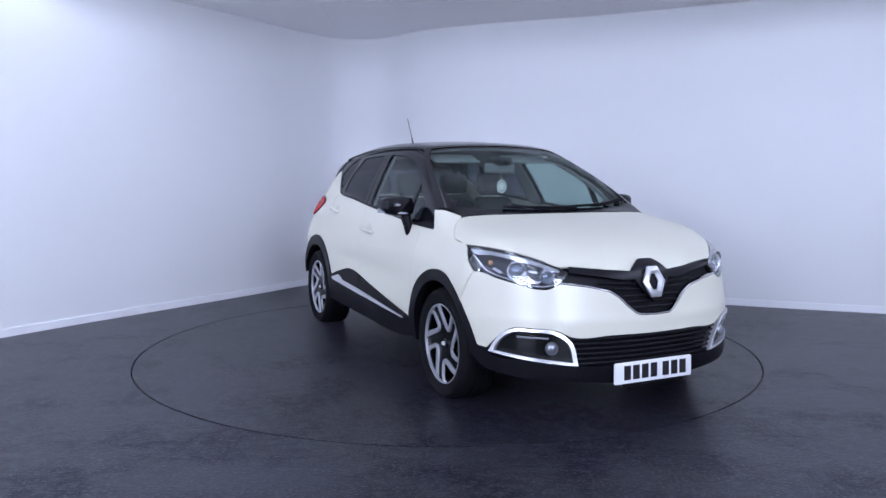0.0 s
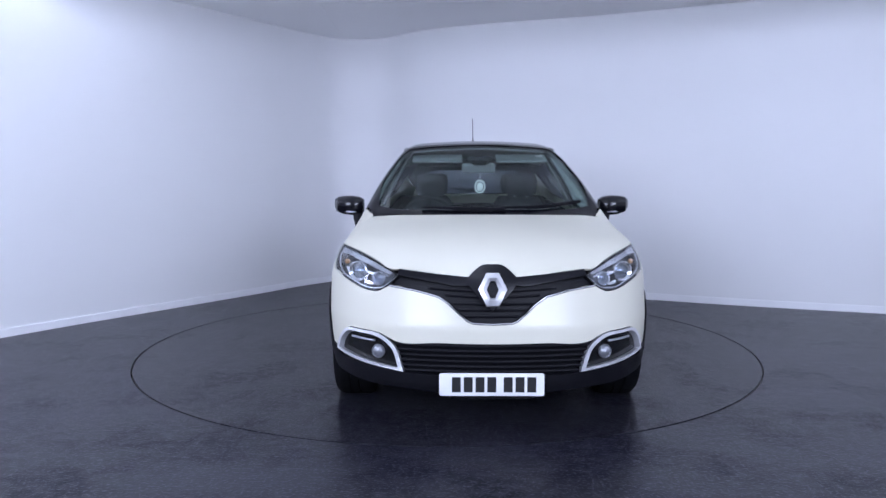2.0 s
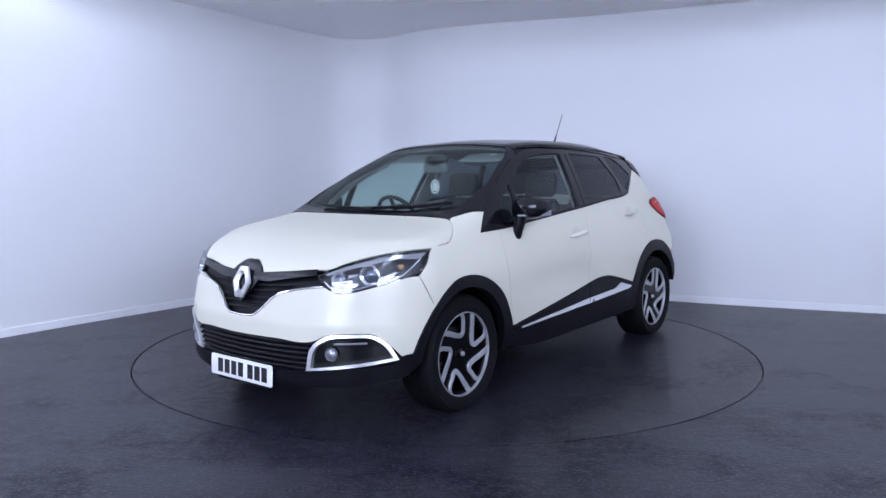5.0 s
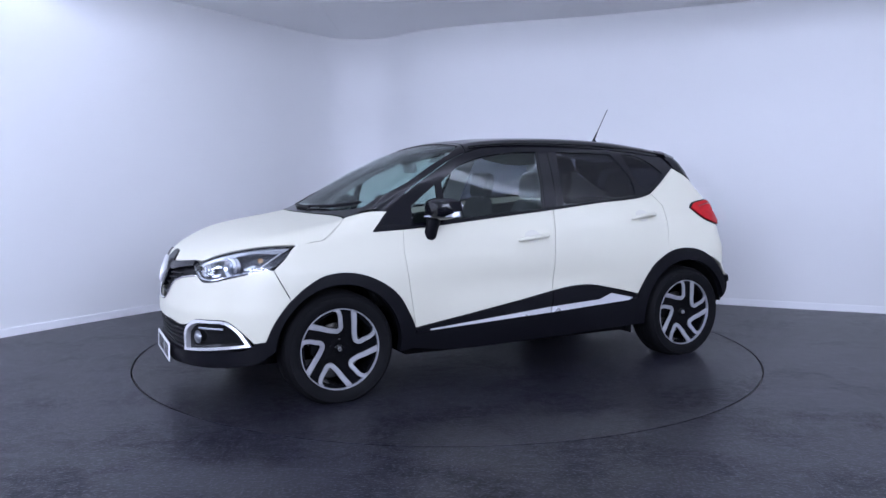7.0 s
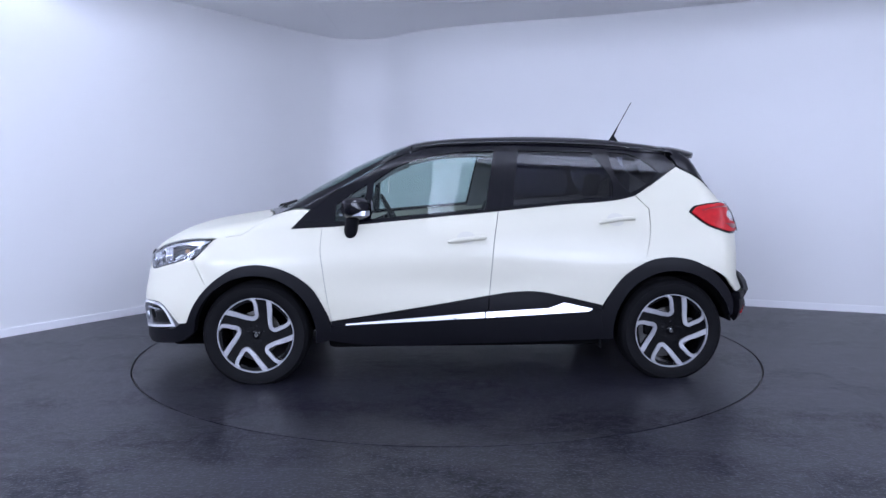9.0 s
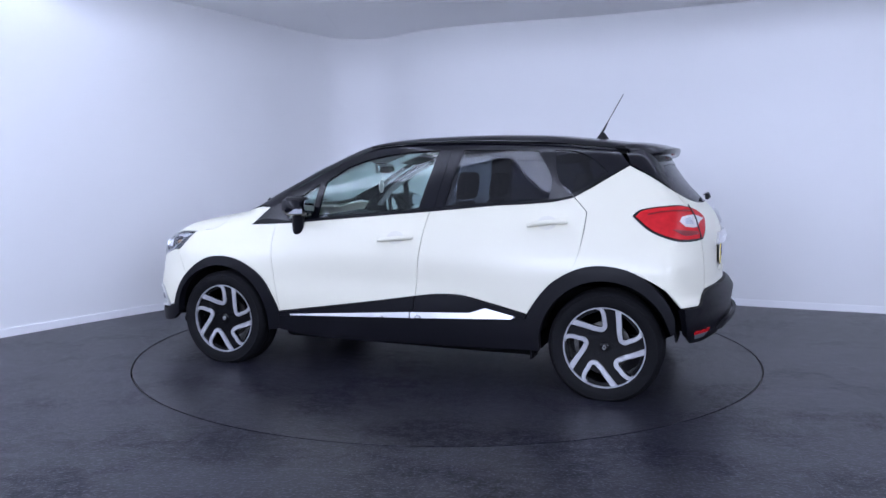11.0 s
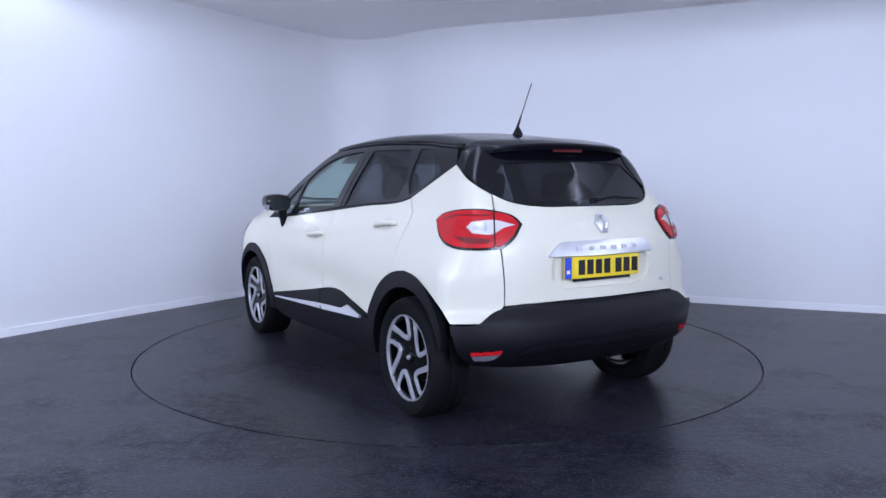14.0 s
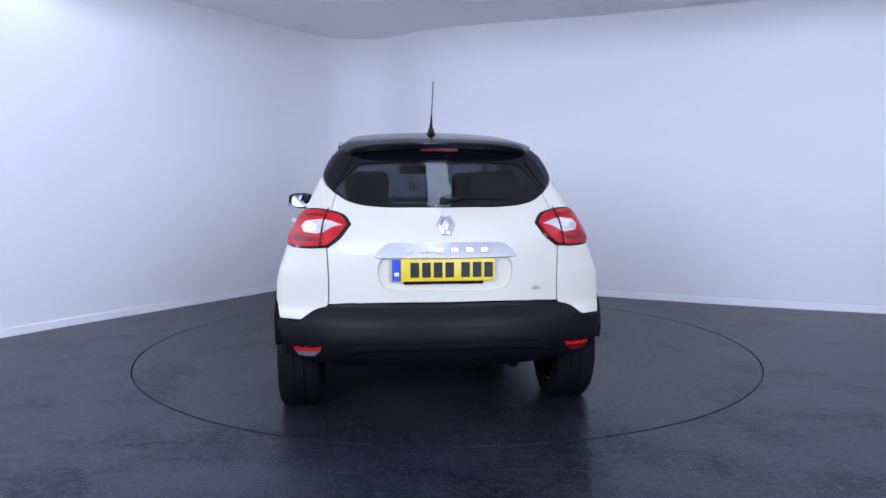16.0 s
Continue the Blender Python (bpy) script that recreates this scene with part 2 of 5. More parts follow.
def part(name, data, mat, parent=None, label=""):
    """Links a bmesh or a mesh as one object, under a thing or a part."""
    if isinstance(data, bmesh.types.BMesh):
        me = bpy.data.meshes.new(name)
        bmesh.ops.recalc_face_normals(data, faces=data.faces[:])
        data.to_mesh(me)
        data.free()
        for f in me.polygons:
            f.use_smooth = True
        me.set_sharp_from_angle(angle=radians(35))
    else:
        me = data
    me.materials.clear()
    me.materials.append(mat)
    ob = new(name, me)
    ob.parent = parent
    if label:
        tagged(ob, label)
    return ob


def rbox(size, at=(0, 0, 0), bevel=0.01, segs=2, turn=None, bm=None):
    """A box with rounded edges."""
    bm = bm or bmesh.new()
    got = bmesh.ops.create_cube(bm, size=1)["verts"]
    bmesh.ops.scale(bm, vec=size, verts=got)
    edges = list({e for v in got for e in v.link_edges})
    if bevel:
        res = bmesh.ops.bevel(bm, geom=edges, offset=bevel, segments=segs, affect="EDGES", profile=0.5)
        got = list({v for f in res["faces"] for v in f.verts} | {v for v in got if v.is_valid})
    m = Matrix.Translation(at) @ (turn or Matrix())
    bmesh.ops.transform(bm, matrix=m, verts=got)
    return bm


def tube(points, radius, sides=8, bm=None, taper=None):
    """A round bar along a line of points."""
    bm = bm or bmesh.new()
    pts = [Vector(p) for p in points]
    rings = []
    for i, p in enumerate(pts):
        d = (pts[min(i + 1, len(pts) - 1)] - pts[max(i - 1, 0)]).normalized()
        q = d.to_track_quat("Z", "Y")
        r = radius if taper is None else radius * taper[i]
        rings.append([bm.verts.new(p + q @ Vector((r * math.cos(a), r * math.sin(a), 0))) for a in np.linspace(0, 2 * math.pi, sides, endpoint=False)])
    for a, b in zip(rings, rings[1:]):
        for i in range(sides):
            bm.faces.new((a[i], a[(i + 1) % sides], b[(i + 1) % sides], b[i]))
    bm.faces.new(rings[0][::-1])
    bm.faces.new(rings[-1])
    return bm


def lathe(profile, sides=64, closed=True):
    """A ring about the y axis; profile of (radius, y)."""
    bm = bmesh.new()
    rings = []
    for a in np.linspace(0, 2 * math.pi, sides, endpoint=False):
        rings.append([bm.verts.new((r * math.cos(a), y, r * math.sin(a))) for r, y in profile])
    n = len(profile)
    for i in range(sides):
        a, b = rings[i], rings[(i + 1) % sides]
        for j in range(n if closed else n - 1):
            k = (j + 1) % n
            bm.faces.new((a[j], a[k], b[k], b[j]))
    return bm


def rounded(points, step=0.02, corner=38.0, closed=True):
    """A line through a few stations, smooth but for its corners."""
    pts = [np.array(p, float) for p in points]
    n, out = len(pts), []

    def tangent(i):
        a, b = pts[i] - pts[i - 1], pts[(i + 1) % n] - pts[i]
        la, lb = np.hypot(*a), np.hypot(*b)
        if la < 1e-6 or lb < 1e-6 or (not closed and i in (0, n - 1)):
            return None
        ang = math.degrees(math.acos(np.clip(a @ b / la / lb, -1, 1)))
        return None if ang > corner else (a / la * lb + b / lb * la) / (la + lb)
    tan = [tangent(i) for i in range(n)]
    for i in range(n if closed else n - 1):
        p, q = pts[i], pts[(i + 1) % n]
        length = np.hypot(*(q - p))
        m0 = tan[i] if tan[i] is not None else (q - p) / max(length, 1e-9)
        m1 = tan[(i + 1) % n] if tan[(i + 1) % n] is not None else (q - p) / max(length, 1e-9)
        k = max(1, int(length / step))
        for u in np.arange(k) / k:
            out.append(p * (1 + 2 * u) * (1 - u) ** 2 + length * m0 * u * (1 - u) ** 2 + q * u * u * (3 - 2 * u) + length * m1 * u * u * (u - 1))
    if not closed:
        out.append(pts[-1])
    return np.array(out)


def inside(poly, pts):
    x, y = pts[:, 0], pts[:, 1]
    hit = np.zeros(len(pts), bool)
    a = poly
    b = np.roll(poly, -1, 0)
    for (x0, y0), (x1, y1) in zip(a, b):
        if y0 != y1:
            hit ^= ((y0 > y) != (y1 > y)) & (x < (x1 - x0) * (y - y0) / (y1 - y0) + x0)
    return hit


def clearance(poly, pts):
    best = np.full(len(pts), 9.0)
    for p, q in zip(poly, np.roll(poly, -1, 0)):
        d = q - p
        u = np.clip(((pts - p) @ d) / max(d @ d, 1e-12), 0, 1)
        best = np.minimum(best, np.hypot(*(pts - p - u[:, None] * d).T))
    return best


def shrunk(poly, by):
    """The outline moved inwards (outwards if negative)."""
    area = np.sum(poly[:, 0] * np.roll(poly[:, 1], -1) - poly[:, 1] * np.roll(poly[:, 0], -1))
    d = np.roll(poly, -1, 0) - np.roll(poly, 1, 0)
    d /= np.maximum(np.hypot(*d.T)[:, None], 1e-9)
    return poly + by * np.sign(area) * np.stack([-d[:, 1], d[:, 0]], 1)


def triangulate(poly, holes, step):
    """A fine net of triangles inside an outline, less its holes: points, triangles."""
    lo, hi = poly.min(0), poly.max(0)
    gx, gy = np.meshgrid(np.arange(lo[0], hi[0] + step, step), np.arange(lo[1], hi[1] + step, step))
    g = np.stack([gx.ravel(), gy.ravel()], 1)
    g = g[inside(poly, g)]
    g = g[clearance(poly, g) > 0.45 * step] if len(g) else g
    for hole in holes:
        if len(g):
            g = g[~inside(hole, g)]
            g = g[clearance(hole, g) > 0.45 * step] if len(g) else g
    verts, edges = [], []
    for ring in (poly, *holes):
        k = len(verts)
        verts += [Vector(p) for p in ring]
        edges += [(k + i, k + (i + 1) % len(ring)) for i in range(len(ring))]
    verts += [Vector(p) for p in g]
    co, _, tri, *_ = delaunay_2d_cdt(verts, edges, [], 0, 1e-6)
    co = np.array([tuple(c) for c in co])
    tri = np.array([t for t in tri if len(t) == 3])
    mid = co[tri].mean(1)
    keep = inside(poly, mid)
    for hole in holes:
        keep &= ~inside(hole, mid)
    tri = tri[keep]
    used = np.unique(tri)
    back = np.full(len(co), -1)
    back[used] = np.arange(len(used))
    return co[used], back[tri]


METRE = {"side": 1.0, "top": 1.0, "front": 0.0158, "rear": 0.0158}


def sheet_mesh(name, outer, normal, tri, thick):
    """A sheet of even thickness with a rim, shaded by its true normals."""
    inner = outer - normal * thick
    n = len(outer)
    a, b, c = outer[tri[:, 0]], outer[tri[:, 1]], outer[tri[:, 2]]
    flip = np.sum(np.cross(b - a, c - a) * normal[tri[:, 0]], 1) < 0
    tri = np.where(flip[:, None], tri[:, ::-1], tri)
    count = {}
    for t in tri:
        for i in range(3):
            count[(t[i], t[(i + 1) % 3])] = 1
    rim = [e for e in count if (e[1], e[0]) not in count]
    faces = [tuple(t) for t in tri] + [tuple(t[::-1] + n) for t in tri] + [(j, i, i + n, j + n) for i, j in rim]
    me = bpy.data.meshes.new(name)
    me.from_pydata(np.concatenate([outer, inner]).tolist(), [], [tuple(int(i) for i in f) for f in faces])
    k = len(tri)
    loops = [tuple(normal[i]) for t in tri for i in t] + [tuple(-normal[i]) for t in tri for i in t[::-1]]
    both = np.concatenate([outer, inner])
    for f in faces[2 * k:]:
        q = np.cross(both[f[1]] - both[f[0]], both[f[2]] - both[f[0]])
        q = q / max(np.linalg.norm(q), 1e-12)
        loops += [tuple(q)] * 4
    for f in me.polygons:
        f.use_smooth = True
    me.set_sharp_from_angle(angle=radians(40))
    me.normals_split_custom_set(loops)
    return me


def panel(name, view, points, mat, parent, label="", offset=0.0, thick=0.012, step=0.035, gap=0.002, holes=(), corner=38.0, side=1, bow=0.0, whole=False, lean=0.0):
    """A piece of the skin under an outline drawn in one view. side -1: on the car's right. whole: the outline is mirrored across the middle."""
    k = np.array([METRE[view], 1.0])
    pts = [np.array(p, float) for p in points]
    if whole:
        flip = np.array([1, -1]) if view == "top" else np.array([-1, 1])
        pts = pts + [p * flip for p in pts[::-1] if abs(p[1 if view == "top" else 0]) > 1e-6]
    poly = shrunk(rounded([p * k for p in pts], 0.018, corner), gap)
    rings = [rounded([np.array(p, float) * k for p in h], 0.018, corner) for h in holes]
    co, tri = triangulate(poly, rings, step)
    p, n = lay(view, co[:, 0] / k[0], co[:, 1])
    if bow:
        edge = np.minimum.reduce([clearance(r, co) for r in (poly, *rings)])
        p = p + n * (bow * np.clip(edge / 0.03, 0, 1) ** 0.6)[:, None]
    p = p + n * offset
    if lean:
        n = n + np.array([0, 0, lean])
        n = n / np.linalg.norm(n, axis=1, keepdims=True)
    if side < 0:
        p, n = p * [1, -1, 1], n * [1, -1, 1]
    return part(name, sheet_mesh(name, p, n, tri, thick), mat, parent, label)


def edge_in_top(points):
    """Stations of the side view, as they lie seen from above."""
    p, _ = lay("side", [q[0] for q in points], [q[1] for q in points])
    return [(float(a[0]), float(a[1])) for a in p]


def seen_in(view, source, points):
    """Stations of one view, as they lie in another."""
    p, _ = lay(source, [q[0] for q in points], [q[1] for q in points])
    if view == "top":
        return [(float(a[0]), float(a[1])) for a in p]
    axis = FRONT_AXIS if view == "front" else REAR_AXIS
    return [(math.degrees(math.atan2(a[1], a[0] - axis if view == "front" else axis - a[0])), float(a[2])) for a in p]


def on_skin(view, u, v, out=0.0):
    p, n = lay(view, [u], [v])
    return Vector(p[0] + n[0] * out), Vector(n[0])


def facing(p, n, up=(0, 0, 1)):
    """A pose at p whose z axis points along n."""
    z = Vector(n).normalized()
    x = Vector(up).cross(z).normalized()
    y = z.cross(x)
    m = Matrix((x, y, z)).transposed().to_4x4()
    m.translation = p
    return m


def flat_plate(outline, thick, bevel=0.0, bm=None, m=None):
    """A flat piece cut to an outline in its own x and y."""
    bm = bm or bmesh.new()
    vs = [bm.verts.new((x, y, 0)) for x, y in outline]
    f = bm.faces.new(vs)
    if f.normal.z < 0:
        f.normal_flip()
    res = bmesh.ops.extrude_face_region(bm, geom=[f])
    up = [g for g in res["geom"] if isinstance(g, bmesh.types.BMVert)]
    bmesh.ops.translate(bm, vec=(0, 0, thick), verts=up)
    if bevel:
        top = [e for e in bm.edges if e.verts[0] in up and e.verts[1] in up]
        r = bmesh.ops.bevel(bm, geom=top, offset=bevel, segments=2, affect="EDGES", profile=0.5)
        up += r["verts"]
    if m is not None:
        bmesh.ops.transform(bm, matrix=m, verts=list({v for v in (*vs, *up) if v.is_valid}))
    return bm

def loft_box(w, h, deep):
    """An open-fronted tapering box, its back towards +z."""
    bm = bmesh.new()
    rows = [[bm.verts.new((sx * w * k / 2, sy * h * k / 2, z)) for sx, sy in ((-1, -1), (1, -1), (1, 1), (-1, 1))] for k, z in ((1.0, -0.01), (0.3, deep), (0.3, deep + 0.05), (0.35, deep + 0.05), (1.03, -0.01))]
    for a, b in zip(rows, rows[1:] + rows[:1]):
        for i in range(4):
            bm.faces.new((a[i], a[(i + 1) % 4], b[(i + 1) % 4], b[i]))
    return bm


# ---- the studio: floor, turntable, curved wall, skirting, ceiling ----
DISC_R = 2.253


def wall_line(off=0.0):
    """The wall's plan, seen from above, running round the whole studio; off: metres behind the face."""
    stations = [(-3.585, 0.212), (-3.203, 0.839), (-2.71, 1.60), (-2.121, 2.52), (-1.62, 3.33), (-1.31, 3.67), (-0.9, 3.72), (-0.3, 3.20),
                (1.884, 2.27), (2.324, 2.06), (2.851, 1.81), (3.525, 1.535), (4.144, 1.303), (6.2, 0.5), (6.6, -0.2), (6.4, -8.0), (5.8, -8.6),
                (-5.6, -8.6), (-6.4, -8.0), (-6.6, -4.9), (-6.3, -4.2)]
    line = rounded(stations, 0.12, 75)
    return shrunk(line, -off) if off else line


def band(line, other, z0, z1, bm=None):
    """An upright band between two plans."""
    bm = bm or bmesh.new()
    n = len(line)
    rows = [[bm.verts.new((*p, z)) for p in q] for q, z in ((line, z0), (line, z1), (other, z1), (other, z0))]
    for a, b in zip(rows, rows[1:] + rows[:1]):
        for i in range(n):
            bm.faces.new((a[i], a[(i + 1) % n], b[(i + 1) % n], b[i]))
    return bm


face, behind = wall_line(), wall_line(0.15)
wall = tagged(part("wall", band(face, behind, -0.05, CEILING + 0.05), WALLPAINT), "plain white painted studio wall curving round the corner", "wall", kind="structure")
skirting = tagged(part("baseboard", band(wall_line(-0.014), wall_line(-0.0015), 0.001, 0.064), SKIRT), "low white painted skirting along the studio wall", "skirting board", kind="structure")
cap = tagged(part("trim", band(wall_line(-0.010), wall_line(-0.0015), 0.064, 0.070), SKIRT), "thin rounded top edge of the white skirting", "skirting board", kind="structure")


def flat_sheet(name, rings, z, thick, mat, step=0.5):
    co, tri = triangulate(rings[0], rings[1:], step)
    p = np.concatenate([co, np.full((len(co), 1), z)], 1)
    return part(name, sheet_mesh(name, p, np.tile([0, 0, 1.0], (len(p), 1)), tri, thick), mat)


def circle(r, n=160):
    a = np.linspace(0, 2 * math.pi, n, endpoint=False)
    return np.stack([r * np.cos(a), r * np.sin(a)], 1)


floor = tagged(flat_sheet("floor", [wall_line(0.1), circle(DISC_R + 0.006)], 0.0, 0.04, FLOOR), "dark grey scuffed vinyl studio floor with wiped streaks", "floor", kind="structure")
pit = tagged(flat_sheet("turntable_pit", [circle(DISC_R + 0.08)], -0.045, 0.02, DARK), "black pit under the turntable", "pit", kind="structure")
ceiling = tagged(flat_sheet("ceiling", [wall_line(0.1)], CEILING + 0.03, 0.03, CEILPAINT), "plain white studio ceiling with faint panel joints", "ceiling", kind="structure")
turntable = tagged(new("turntable"), "round dark vinyl turntable set flush in the floor", "turntable")
part("top", flat_sheet("top", [circle(DISC_R - 0.006)], 0.0, 0.03, DISC).data, DISC, turntable)
bpy.data.objects.remove(bpy.data.objects["top"])
part("rim", lathe([(DISC_R - 0.0058, -0.006), (DISC_R - 0.004, -0.006), (DISC_R - 0.004, -0.03), (DISC_R - 0.0058, -0.03)], 160), STEEL, turntable, "thin dark steel edge ring").matrix_basis = Matrix(((1, 0, 0, 0), (0, 0, 1, 0), (0, 1, 0, 0), (0, 0, 0, 1)))
bm = bmesh.new()
for x, y, w, d in ((-0.05, 2.0, 0.006, 3.0), (1.15, 2.0, 0.006, 3.0), (0.55, 1.75, 5.6, 0.006), (2.35, 1.0, 0.006, 3.0), (-1.25, 1.6, 0.006, 3.2)):
    rbox((w, d, 0.004), (x, y, CEILING - 0.001), 0, bm=bm)
tagged(part("ceiling_joint", bm, CEILPAINT), "faint straight joints between white ceiling panels", "joint", kind="structure")
# bodies for the added panel lamps, all above the camera's view
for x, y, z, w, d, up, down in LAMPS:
    lamp = tagged(new("added_hanging_light"), "added flat white hanging light panel out of view, switched on", "studio light", "hanging studio lights")
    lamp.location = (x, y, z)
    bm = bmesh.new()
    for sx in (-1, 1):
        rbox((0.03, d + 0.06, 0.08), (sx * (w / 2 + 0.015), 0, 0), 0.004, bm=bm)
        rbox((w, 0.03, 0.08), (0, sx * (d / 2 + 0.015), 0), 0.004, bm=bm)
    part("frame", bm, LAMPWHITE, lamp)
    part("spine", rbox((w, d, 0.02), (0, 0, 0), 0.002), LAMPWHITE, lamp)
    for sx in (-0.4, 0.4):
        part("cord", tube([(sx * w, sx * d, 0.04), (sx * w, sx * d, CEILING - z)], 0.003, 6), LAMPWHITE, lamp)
# shells and stands for the added fill lamps, outside the camera's view
for m, w, h, watts in BOXES:
    added_soft_box = tagged(new("added_soft_box"), "added black soft box on a steel stand out of view, switched on", "soft box", "studio soft boxes")
    added_soft_box.matrix_basis = m
    part("shell", loft_box(w + 0.04, h + 0.04, 0.35), DARK, added_soft_box)
    foot = m.inverted() @ Vector((m.translation.x, m.translation.y, 0.0)) + Vector((0, 0, 0.3))
    part("stand", tube([(0, 0, 0.33), tuple(foot)], 0.02, 10), STEEL, added_soft_box)

# ---- the car ----
car = tagged(new("car"), "ivory white crossover car with black roof parked on the turntable", "car")
BOTH = (1, -1)
A_EDGE = [(-0.33, 1.078), (-0.503, 1.203), (-0.683, 1.308), (-0.864, 1.403), (-0.96, 1.438)]
R_EDGE = [(-1.048, 1.462), (-1.233, 1.486), (-1.605, 1.496), (-1.98, 1.492), (-2.398, 1.475), (-2.56, 1.462)]
GAP_EDGE = [(0.235, 0.905), (0.15, 0.917), (0.068, 0.932), (0.025, 0.962), (-0.035, 1.005), (-0.082, 1.036)]
COWL_EDGE = [(-0.165, 1.063), (-0.245, 1.079)]
B_GAP = [(-1.447, 0.546), (-1.454, 0.628), (-1.482, 0.908), (-1.511, 1.071)]
BELT_F = [(-1.218, 1.045), (-0.865, 1.013), (-0.516, 0.982)]
BELT_R = [(-1.757, 1.095), (-1.94, 1.112), (-2.161, 1.126), (-2.31, 1.143)]
DOOR_FRONT = [(-0.412, 0.972), (-0.401, 0.843), (-0.416, 0.707), (-0.441, 0.532), (-0.466, 0.393)]
ARCH_F = [(0.419, 0.386), (0.377, 0.483), (0.302, 0.59), (0.197, 0.683), (0.095, 0.734), (-0.007, 0.747), (-0.143, 0.726), (-0.245, 0.681), (-0.346, 0.603), (-0.413, 0.497), (-0.459, 0.393)]
ARCH_R = [(-2.165, 0.472), (-2.222, 0.573), (-2.309, 0.672), (-2.433, 0.746), (-2.617, 0.776), (-2.775, 0.741), (-2.895, 0.655), (-2.97, 0.555)]
FRONT_WIN = [(-0.712, 1.022), (-0.729, 1.25), (-0.865, 1.344), (-1.047, 1.407), (-1.231, 1.437), (-1.501, 1.452), (-1.428, 1.078), (-1.077, 1.050)]
QUARTERLIGHT = [(-0.487, 1.006), (-0.494, 1.109), (-0.686, 1.24), (-0.665, 1.018)]
REAR_WIN = [(-1.664, 1.453), (-2.143, 1.443), (-2.259, 1.241), (-2.25, 1.158), (-1.941, 1.128), (-1.602, 1.098), (-1.627, 1.258)]
QUARTER_WIN = [(-2.25, 1.445), (-2.389, 1.432), (-2.495, 1.381), (-2.579, 1.31), (-2.47, 1.226), (-2.37, 1.178), (-2.305, 1.251)]
GLASS_R = [(0, 1.364), (17.9, 1.363), (32.6, 1.352), (36.2, 1.283), (38.1, 1.221), (35.6, 1.194), (31.2, 1.160), (25.6, 1.138), (15.3, 1.130), (0, 1.127)]
FENDER_EDGE = [(0.284, 0.61), (0.368, 0.776), (0.305, 0.835), (0.235, 0.905)]
FE = seen_in("front", "side", FENDER_EDGE)
HEADLIGHT = [(28.5, 0.785), (31.2, 0.81), (38.2, 0.852), (46, 0.882), (54.8, 0.901), FE[3], FE[2], (FE[1][0] - 1.2, FE[1][1] + 0.004), (49, 0.748), (44, 0.728), (37.7, 0.704), (34.2, 0.703), (30.7, 0.738)]
LAMP_TOP = seen_in("top", "front", [(31.2, 0.812), (38.2, 0.854), (46, 0.884), (54.8, 0.902)])
TAIL = [(54.0, 1.056), (51.8, 1.086), (48.0, 1.104), (43.9, 1.114), (35.4, 1.108), (29.1, 1.075), (27.3, 1.042), (29.8, 0.968), (32.7, 0.924), (39.4, 0.917), (45.8, 0.927), (50.2, 0.966)]
FOG = [(25.5, 0.307), (28.0, 0.443), (31.7, 0.490), (38.7, 0.501), (44.7, 0.496), (48.8, 0.443), (51.7, 0.365), (39.0, 0.335)]
FOG_IN = [(27.0, 0.325), (28.9, 0.432), (32.4, 0.474), (38.5, 0.486), (44.1, 0.481), (47.8, 0.436), (50.0, 0.376), (38.9, 0.352)]


def arc(cx, cz, r, a0, a1, n=14):
    return [(cx + r * math.cos(radians(a)), cz + r * math.sin(radians(a))) for a in np.linspace(a0, a1, n)]


